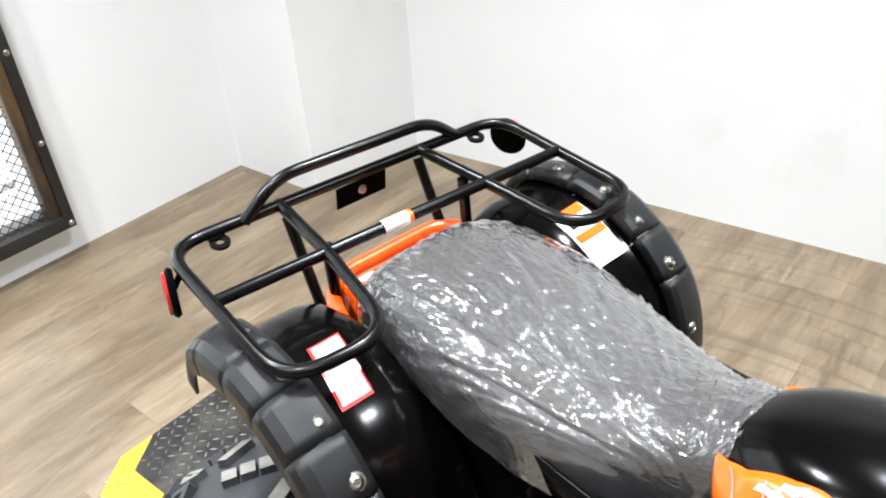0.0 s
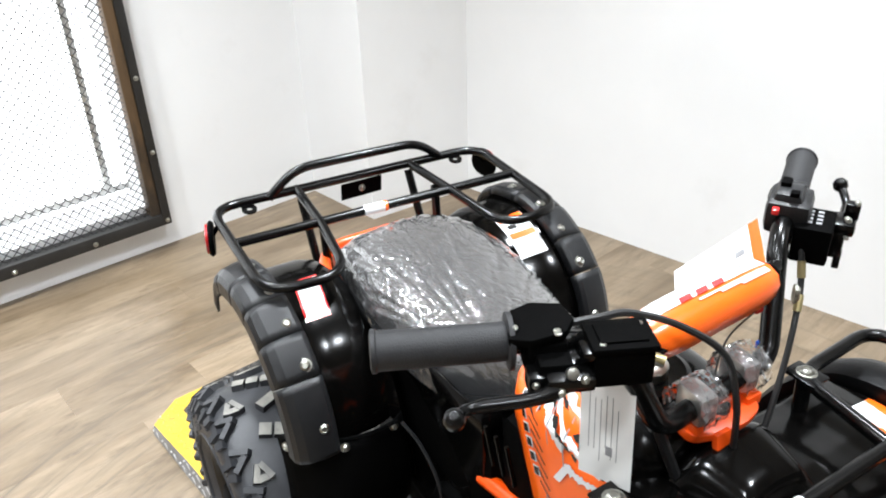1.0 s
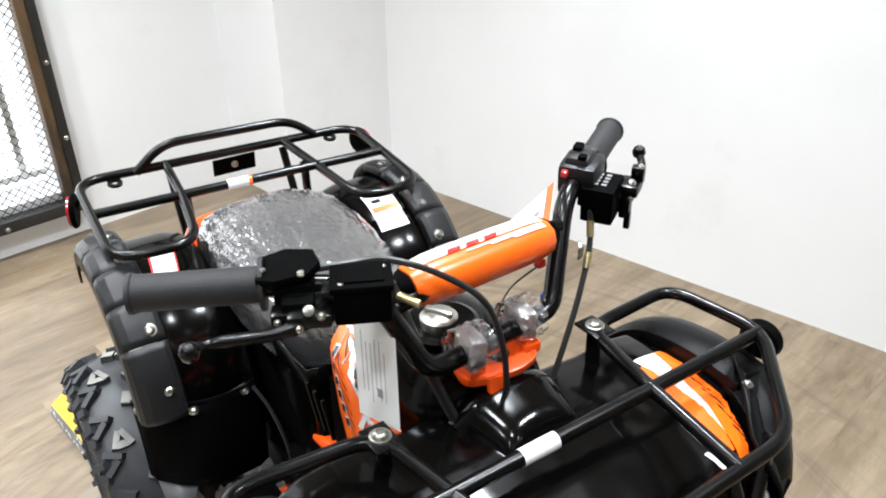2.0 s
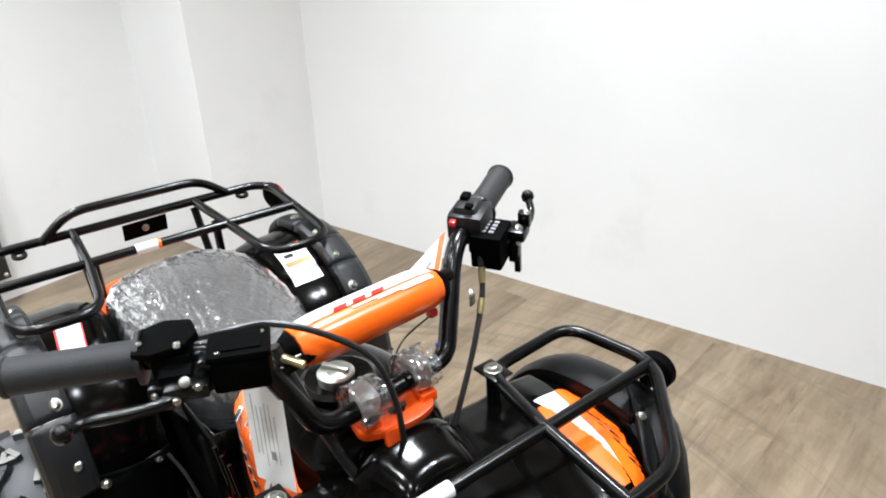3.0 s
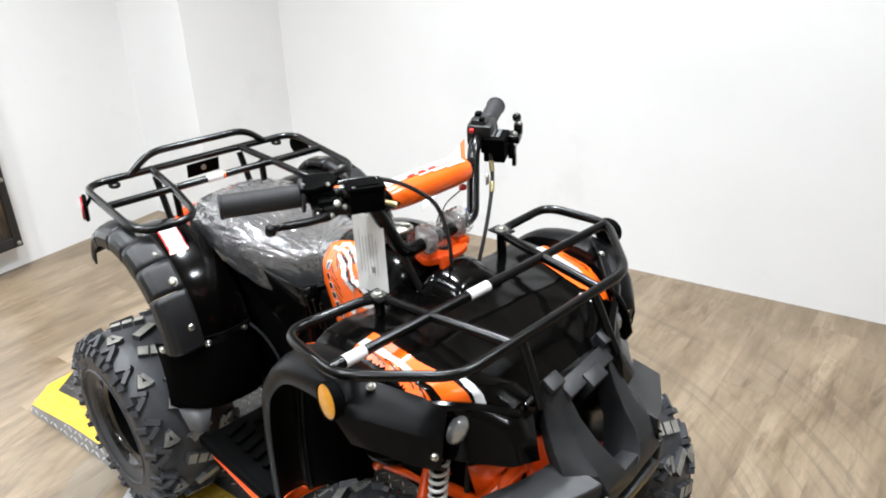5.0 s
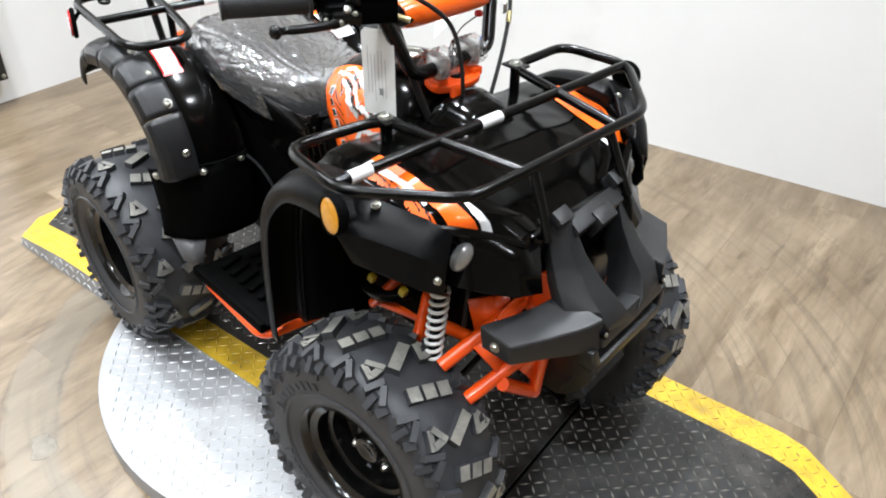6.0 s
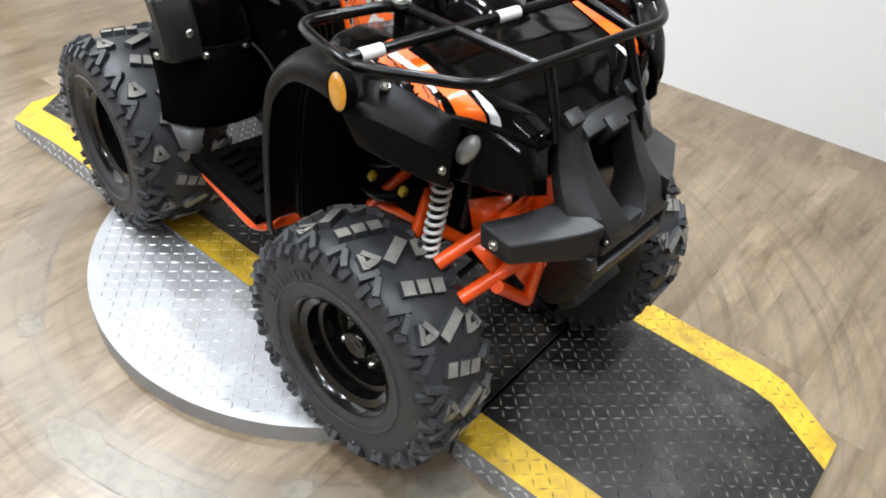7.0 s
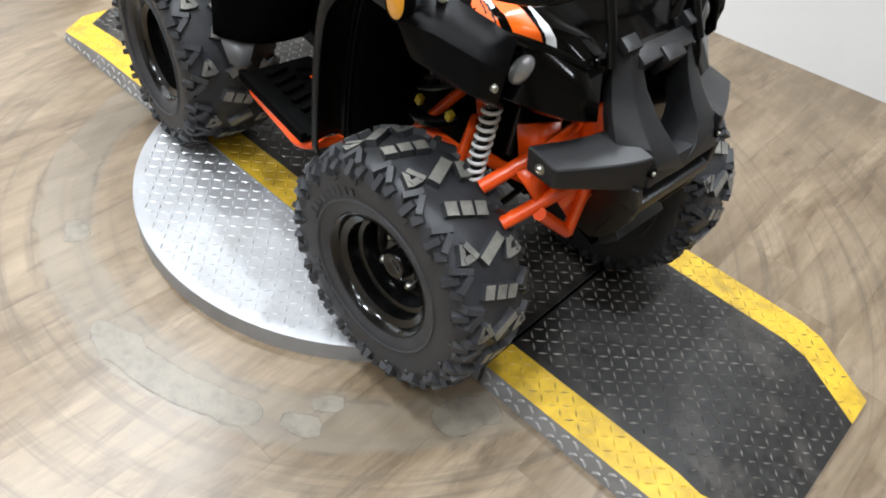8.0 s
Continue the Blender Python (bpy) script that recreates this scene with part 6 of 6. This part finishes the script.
q("switch_block", bm, M["matte"], "black box under the switch housing")
bm = bmesh.new()
lbox(bm, ml, (0.059, -0.010, 0.017), (0.009, 0.008, 0.007), 0.002)
q("kill_switch", bm, M["red_film"], "red stop switch")
bm = bmesh.new()
lbox(bm, ml, (0.020, -0.006, 0.034), (0.016, 0.012, 0.007), 0.003)
lbox(bm, ml, (0.042, 0.006, 0.033), (0.010, 0.010, 0.006), 0.002)
q("switch_knob", bm, M["matte"])
bm = bmesh.new()
for k in range(4):
    for r in range(2):
        lbox(bm, ml, (0.050 - 0.008 * k, 0.020 + 0.010 * r + 0.006, 0.0056), (0.004, 0.006, 0.0008), 0.0)
q("switch_marks", bm, M["ink"], "grey marks")
bm = bmesh.new()
lbox(bm, ml, (0.020, 0.060, -0.008), (0.030, 0.026, 0.016), 0.005)
lbox(bm, ml, (0.026, 0.058, -0.030), (0.016, 0.014, 0.034), 0.004)
lbox(bm, ml, (0.008, 0.066, 0.004), (0.012, 0.016, 0.022), 0.003)
lbox(bm, ml, (0.028, 0.062, -0.050), (0.008, 0.008, 0.024), 0.002)
q("lever_clamp", bm, M["tube"])
for c, sc in (((0.010, 0.070, 0.016), 0.36), ((0.026, 0.064, 0.002), 0.42), ((0.034, 0.066, -0.016), 0.3)):
    qbolt(ml @ Vector(c), ml.to_3x3() @ Vector((0.2, 0.5, 0.8)), sc, "screw")
lever(ml, -1, (0.194, 0.309, 0.961))
# pad on the crossbar


bm = bmesh.new()
rows = []
n = 14
for k in range(n + 1):
    f = k / n
    y = -0.088 + 0.190 * f
    x = 0.262 - 0.012 * f
    z = 0.933 - 0.004 * f
    e = 1 - 0.18 * (abs(2 * f - 1) ** 6)
    sect = [(0.025, 0.002), (0.022, -0.015), (0.010, -0.021), (-0.014, -0.020), (-0.026, -0.006), (-0.026, 0.012), (-0.019, 0.020), (0.005, 0.022), (0.019, 0.015)]
    rows.append([(x + a * e, y, z + b * e) for a, b in sect])
vs = grid(bm, rows, True)
bm.faces.new(vs[0])
bm.faces.new(vs[-1])
bmesh.ops.recalc_face_normals(bm, faces=bm.faces[:])
pad = q("handlebar_pad", bm, M["orange_film"], "orange and white foam handlebar pad", angle=70)


def pad_patch(f0, f1, ia, ib, mat, name="pad_decal", label="white decal", wa=0.0, wb=1.0, skew=0.0, lift=0.0012):
    """A decal on the pad between two of its long edges."""
    sect = [(0.025, 0.002), (0.022, -0.015), (0.010, -0.021), (-0.014, -0.020), (-0.026, -0.006), (-0.026, 0.012), (-0.019, 0.020), (0.005, 0.022), (0.019, 0.015)]
    (a0, b0), (a1, b1) = sect[ia], sect[ib]
    nn = Vector((b1 - b0, -(a1 - a0))).normalized()
    if nn.dot(Vector((a0 + a1, b0 + b1))) < 0:
        nn = -nn
    rows = []
    for k in range(9):
        row = []
        for i in range(5):
            w = wa + (wb - wa) * i / 4
            f = f0 + (f1 - f0) * k / 8 + skew * w
            e = 1 - 0.18 * (abs(2 * f - 1) ** 6)
            a, b = a0 + (a1 - a0) * w + nn.x * lift, b0 + (b1 - b0) * w + nn.y * lift
            row.append((0.262 - 0.012 * f + a * e, -0.088 + 0.190 * f, 0.933 - 0.004 * f + b * e))
        rows.append(row)
    bm = bmesh.new()
    grid(bm, rows)
    bmesh.ops.recalc_face_normals(bm, faces=bm.faces[:])
    return q(name, bm, M[mat], label, angle=80)


pad_patch(0.03, 0.97, 7, 6, "white_film", wa=0.15, wb=0.98)
pad_patch(0.03, 0.97, 4, 5, "white_film", wa=0.05, wb=0.95)
for f in (0.25, 0.38, 0.51):
    pad_patch(f, f + 0.09, 7, 6, "red_film", wa=0.12, wb=0.45, skew=0.08, lift=0.0020, label="red decal mark")
pad_patch(0.80, 0.86, 7, 6, "ink", wa=0.5, wb=0.8, lift=0.0020, label="dark decal mark")
for k in range(3):
    pad_patch(0.40 + 0.16 * k, 0.97, 8, 7, "white_film", wa=0.84 - 0.16 * k, wb=0.98 - 0.16 * k, skew=-0.03, lift=0.0012 + 0.0001 * k, label="white decal sweep")
for f in (0.0, 1.0):
    bm = bmesh.new()
    sect = [(0.025, 0.002), (0.022, -0.015), (0.010, -0.021), (-0.014, -0.020), (-0.026, -0.006), (-0.026, 0.012), (-0.019, 0.020), (0.005, 0.022), (0.019, 0.015)]
    tmp = [bm.verts.new((0.262 - 0.012 * f + u * 0.80, -0.0895 + 0.193 * f, 0.933 - 0.004 * f + w * 0.80)) for u, w in sect]
    tip = [bm.verts.new((0.262 - 0.012 * f + u * 0.55, -0.100 + 0.214 * f, 0.933 - 0.004 * f + w * 0.55)) for u, w in sect]
    for k in range(len(sect)):
        bm.faces.new((tmp[k], tmp[(k + 1) % len(sect)], tip[(k + 1) % len(sect)], tip[k]))
    bm.faces.new(tip)
    bmesh.ops.recalc_face_normals(bm, faces=bm.faces[:])
    q("pad_end", bm, M["matte"], "black pad end")

# clamps, steering stem and orange yoke
for y, x in ((-0.029, 0.299), (0.048, 0.288)):
    bm = bmesh.new()
    box(bm, (x - 0.010, y, 0.850), (0.038, 0.024, 0.036), Matrix.Rotation(radians(-8), 4, "Z"), 0.007)
    q("bar_clamp", bm, M["steel"], "grey clamp under clear wrap", angle=50)
    bm = bmesh.new()
    rows = []
    for k in range(25):
        t = 1.25 * math.pi * k / 24 - 0.12 * math.pi
        row = []
        for j in range(17):
            v = Vector((k * 0.55, j * 0.5, y * 40))
            w = 1.0 + 0.12 * (1 - 2.4 * abs(noise.noise(v * 0.7))) + 0.06 * noise.noise(v * 1.6)
            row.append((x - 0.010 + 0.025 * w * math.cos(t), y - 0.019 + 0.038 * j / 16, 0.849 + 0.026 * w * math.sin(t)))
        rows.append(row)
    grid(bm, rows)
    q("clamp_wrap", bm, M["wrap"], "crumpled clear plastic", angle=20)
yoke = [(v.x, v.y) for v in fillet([(-0.018, -0.052, 0), (0.018, -0.054, 0), (0.026, -0.020, 0), (0.026, 0.022, 0), (0.016, 0.054, 0), (-0.018, 0.052, 0)], 0.014, 4, True)]
bm = bmesh.new()
prism(bm, yoke, 0.012, pose(0.287, 0.005, 0.813, 0, 12, -6) @ Matrix.Diagonal((1.0, 0.92, 1, 1)), 0.003)
for y in (-0.029, 0.048):
    box(bm, (0.288, y, 0.824), (0.030, 0.022, 0.014), None, 0.003)
q("steering_yoke", bm, M["orange"], "orange painted steering yoke")
bm = bmesh.new()
box(bm, (0.318, -0.012, 0.782), (0.008, 0.022, 0.078), Matrix.Rotation(radians(-10), 4, "Y"), 0.003)
q("yoke_stay", bm, M["orange"], "orange painted stay")
rod("steering_stem", (0.285, 0.010, 0.825), (0.40, 0.0, 0.46), 0.014, "tube")
# cables
for pts, r in (([(0.255, -0.185, 0.985), (0.264, -0.150, 0.984), (0.268, -0.115, 0.978), (0.292, -0.075, 0.962), (0.312, -0.030, 0.922), (0.320, -0.010, 0.86), (0.322, -0.004, 0.80), (0.32, 0.01, 0.70)], 0.0036),
               ([(0.275, -0.115, 0.955), (0.285, -0.10, 0.90), (0.29, -0.085, 0.85), (0.30, -0.06, 0.78), (0.31, -0.03, 0.70)], 0.006)):
    bm = bmesh.new()
    tube(bm, smooth_curve(pts, 6), r, 8)
    q("control_cable", bm, M["cable"], "black control cable")
for a, b in (((0.268, -0.118, 0.945), (0.300, -0.098, 0.938)),):
    rod("cable_fitting", a, b, 0.0044, "brass", "yellow-zinc cable fitting")
HOSE = smooth_curve([(0.222, 0.196, 0.962), (0.230, 0.190, 0.940), (0.250, 0.176, 0.892), (0.270, 0.146, 0.846), (0.287, 0.112, 0.800), (0.300, 0.080, 0.755), (0.31, 0.05, 0.70)], 6)
bm = bmesh.new()
tube(bm, HOSE, 0.0036, 8)
q("brake_hose", bm, M["cable"], "black brake hose")
for k, r in ((1, 0.0075), (4, 0.0050), (9, 0.0048), (13, 0.0048)):
    rod("hose_fitting", HOSE[k], HOSE[k + 2], r, "brass", "yellow-zinc hose fitting")
bm = bmesh.new()
box(bm, (0.256, 0.092, 0.898), (0.010, 0.012, 0.010), None, 0.003)
q("wire_plug", bm, M["red_film"], "red plug")
bm = bmesh.new()
tube(bm, smooth_curve([(0.257, 0.090, 0.896), (0.26, 0.05, 0.885), (0.265, 0.03, 0.87), (0.27, 0.02, 0.85)], 5), 0.0012, 6)
q("wire", bm, M["cable"])
bm = bmesh.new()
box(bm, (0.268, 0.090, 0.858), (0.006, 0.006, 0.010), None, 0.002)
q("ignition_plug", bm, M["blue"], "blue plug")
for z in (0.895, 0.902):
    qbolt((0.262, 0.148, z), (0.6, 0.6, 0), 0.7, "screw")

# -- hang tag --
tag = thing("hang_tag", "white printed card tag hanging from the handlebar", "tag", (0.27, -0.132, 0.78))
bm = bmesh.new()
TM = frame_along((0.272, -0.134, 0.860), (0.012, -0.006, -0.118), (0.32, -1.0, 0.0))
prism(bm, [(-0.064, -0.022), (-0.058, -0.028), (0.064, -0.028), (0.064, 0.028), (-0.058, 0.028), (-0.064, 0.022)], 0.0008, TM)
for v in bm.verts:
    v.co -= Vector((0.27, -0.132, 0.78))
bmesh.ops.recalc_face_normals(bm, faces=bm.faces[:])
part("card", bm, M["paper"], tag)
bm = bmesh.new()
for k in range(6):
    for side in (0.00085, -0.00045):
        tmp = bmesh.new()
        box(tmp, (0.006 * (k % 3) - 0.004, -0.018 + 0.006 * k, side), (0.070 - 0.012 * (k % 2), 0.0006, 0.0004))
        join(bm, tmp, TM)
tmp = bmesh.new()
box(tmp, (0.028, 0.004, 0.0009), (0.010, 0.007, 0.0005))
join(bm, tmp, TM)
for v in bm.verts:
    v.co -= Vector((0.27, -0.132, 0.78))
part("print", bm, M["ink"], tag, "small grey print bars")
bm = bmesh.new()
tube(bm, [(0.0, 0.0, 0.138), (0.004, 0.002, 0.19)], 0.0008, 5)
part("string", bm, M["paper"], tag)

# white card with an orange end, tucked behind the pad
card = thing("info_card", "white card with orange end tucked behind the handlebar pad", "card", (0.16, 0.14, 0.88))


def card_piece(name, u0, u1, v0, v1, mat, lift, label=""):
    o = Vector((0.089, 0.157, 0.839))
    U, V = Vector((0.086, 0.021, 0.103)), Vector((0.066, -0.066, -0.012))
    nn = U.cross(V).normalized()
    if nn.z < 0:
        nn = -nn
    bm = bmesh.new()
    lo = [bm.verts.new(o + U * u + V * v + nn * lift - card.location) for u, v in ((u0, v0), (u1, v0), (u1, v1), (u0, v1))]
    hi = [bm.verts.new(p.co + nn * 0.0006) for p in lo]
    bm.faces.new(lo[::-1])
    bm.faces.new(hi)
    for i in range(4):
        bm.faces.new((lo[i], lo[(i + 1) % 4], hi[(i + 1) % 4], hi[i]))
    bmesh.ops.recalc_face_normals(bm, faces=bm.faces[:])
    return part(name, bm, mat, card, label)


card_piece("sheet", 0, 1.05, 0, 1, M["paper"], 0)
card_piece("orange_end", 0.94, 1.05, 0, 1, M["orange_film"], 0.0008, "orange band")
card_piece("print", 0.76, 0.86, 0.42, 0.52, M["ink"], 0.0008, "grey print")
card_piece("print", 0.72, 0.78, 0.66, 0.74, M["red_film"], 0.0008, "red print")


# ---- floor planks, last ----
fl = new("floor")
tagged(fl, "weathered wood-look vinyl plank floor with worn ring", "floor", kind="structure")
bm = bmesh.new()
prism(bm, [(p.x, p.y) for p in ROOM], 0.1, Matrix.Translation((0, 0, -0.11)))
part("subfloor", bm, M["burnt_wood"], fl)
PW, PLN = 0.152, 0.914
FA = radians(9.7)
bm = bmesh.new()
box(bm, (0, 0, -0.004), (PW - 0.0003, PLN - 0.0003, 0.008), None, 0.0)
for e in bm.edges:
    e.smooth = False
PLANK = link_mesh("plank", bm, M["plank"])
rng = random.Random(5)
ROT = Matrix.Rotation(FA, 4, "Z")
NORTH_OUT = Vector((-RDIR.y, RDIR.x, 0))
EDIR = Vector((E1.x - R1.x, E1.y - R1.y, 0)).normalized()
SDIR = Vector((L1.x - E1.x, L1.y - 0.1 - E1.y, 0)).normalized()
# planes just inside the walls' thickness: a point on each and the way out
EDGES = [(CORNER - LNRM * 0.06, -LNRM), (PIL2 + NORTH_OUT * 0.06, NORTH_OUT), (E1 + Vector((-EDIR.y, EDIR.x, 0)) * 0.06, Vector((-EDIR.y, EDIR.x, 0))), (E1 + Vector((-SDIR.y, SDIR.x, 0)) * 0.06, Vector((-SDIR.y, SDIR.x, 0)))]
REACH = 0.5 * math.hypot(PW, PLN)
for i in range(-20, 46):
    shift = rng.random() * PLN
    for j in range(-7, 6):
        c = ROT @ Vector((i * PW, j * PLN + shift, 0))
        away = [(c - p).dot(n) for p, n in EDGES]
        if max(away) > REACH:
            continue
        m = Matrix.Translation(c) @ ROT
        me = PLANK
        if max(away) > -REACH:
            bm = bmesh.new()
            bm.from_mesh(PLANK)
            back = m.inverted()
            for p, n in EDGES:
                bmesh.ops.bisect_plane(bm, geom=bm.verts[:] + bm.edges[:] + bm.faces[:], plane_co=back @ p, plane_no=back.to_3x3() @ n, clear_outer=True)
            if not bm.faces:
                bm.free()
                continue
            me = link_mesh("plank", bm, M["plank"])
        p = new("plank", me)
        p.parent = fl
        p.matrix_basis = m

# rubbed and lifted patches of the floor's wear layer round the turntable
M["worn_vinyl"] = material("rubbed_grey_vinyl", (0.155, 0.135, 0.106), 0.38, vary=0.25, scale=40, bump=0.2, bump_scale=160, second=(0.185, 0.162, 0.128), second_scale=14)
M["patch_rim"] = material("dark_lifted_vinyl_edge", (0.125, 0.104, 0.080), 0.5, vary=0.6, scale=40)


def worn_patch(r0, r1, a0, a1, seed):
    """A patch between two radii and two angles round the turntable, rounded and ragged, on a slightly larger dark rim."""
    rnd = random.Random(seed)
    rm, hr = (r0 + r1) / 2, (r1 - r0) / 2
    ends = hr / rm
    for grow, z0, mat, nm in ((0.0022, 0.0004, "patch_rim", "patch_edge"), (0.0, 0.0009, "worn_vinyl", "worn_patch")):
        rnd = random.Random(seed)
        bm = bmesh.new()
        vs = []
        for k in range(72):
            t = 2 * math.pi * k / 72
            c, d = math.cos(t), math.sin(t)
            a = (a0 + a1) / 2 + math.copysign(abs(c) ** 0.5, c) * ((a1 - a0) / 2 + grow / rm)
            r = rm + math.copysign(abs(d) ** 0.7, d) * (hr + grow * (0.4 + 0.9 * rnd.random())) + 0.012 * noise.noise(Vector((a * 14, seed, d * 1.5))) + 0.005 * noise.noise(Vector((a * 40, seed, d * 4)))
            vs.append(bm.verts.new((DISC.x + r * math.cos(a), DISC.y + r * math.sin(a), z0)))
        bm.faces.new(vs)
        bmesh.ops.recalc_face_normals(bm, faces=bm.faces[:])
        if bm.faces[:][0].normal.z < 0:
            bmesh.ops.reverse_faces(bm, faces=bm.faces[:])
        part(nm, bm, M[mat], fl)


for r0, r1, d0, d1, sd in ((0.665, 0.735, -83, -50, 1), (0.675, 0.72, -47, -41, 2), (0.628, 0.660, -43, -38, 3), (0.645, 0.69, -109, -103, 4), (0.65, 0.72, -24, -13, 5)):
    worn_patch(r0, r1, radians(d0), radians(d1), sd)
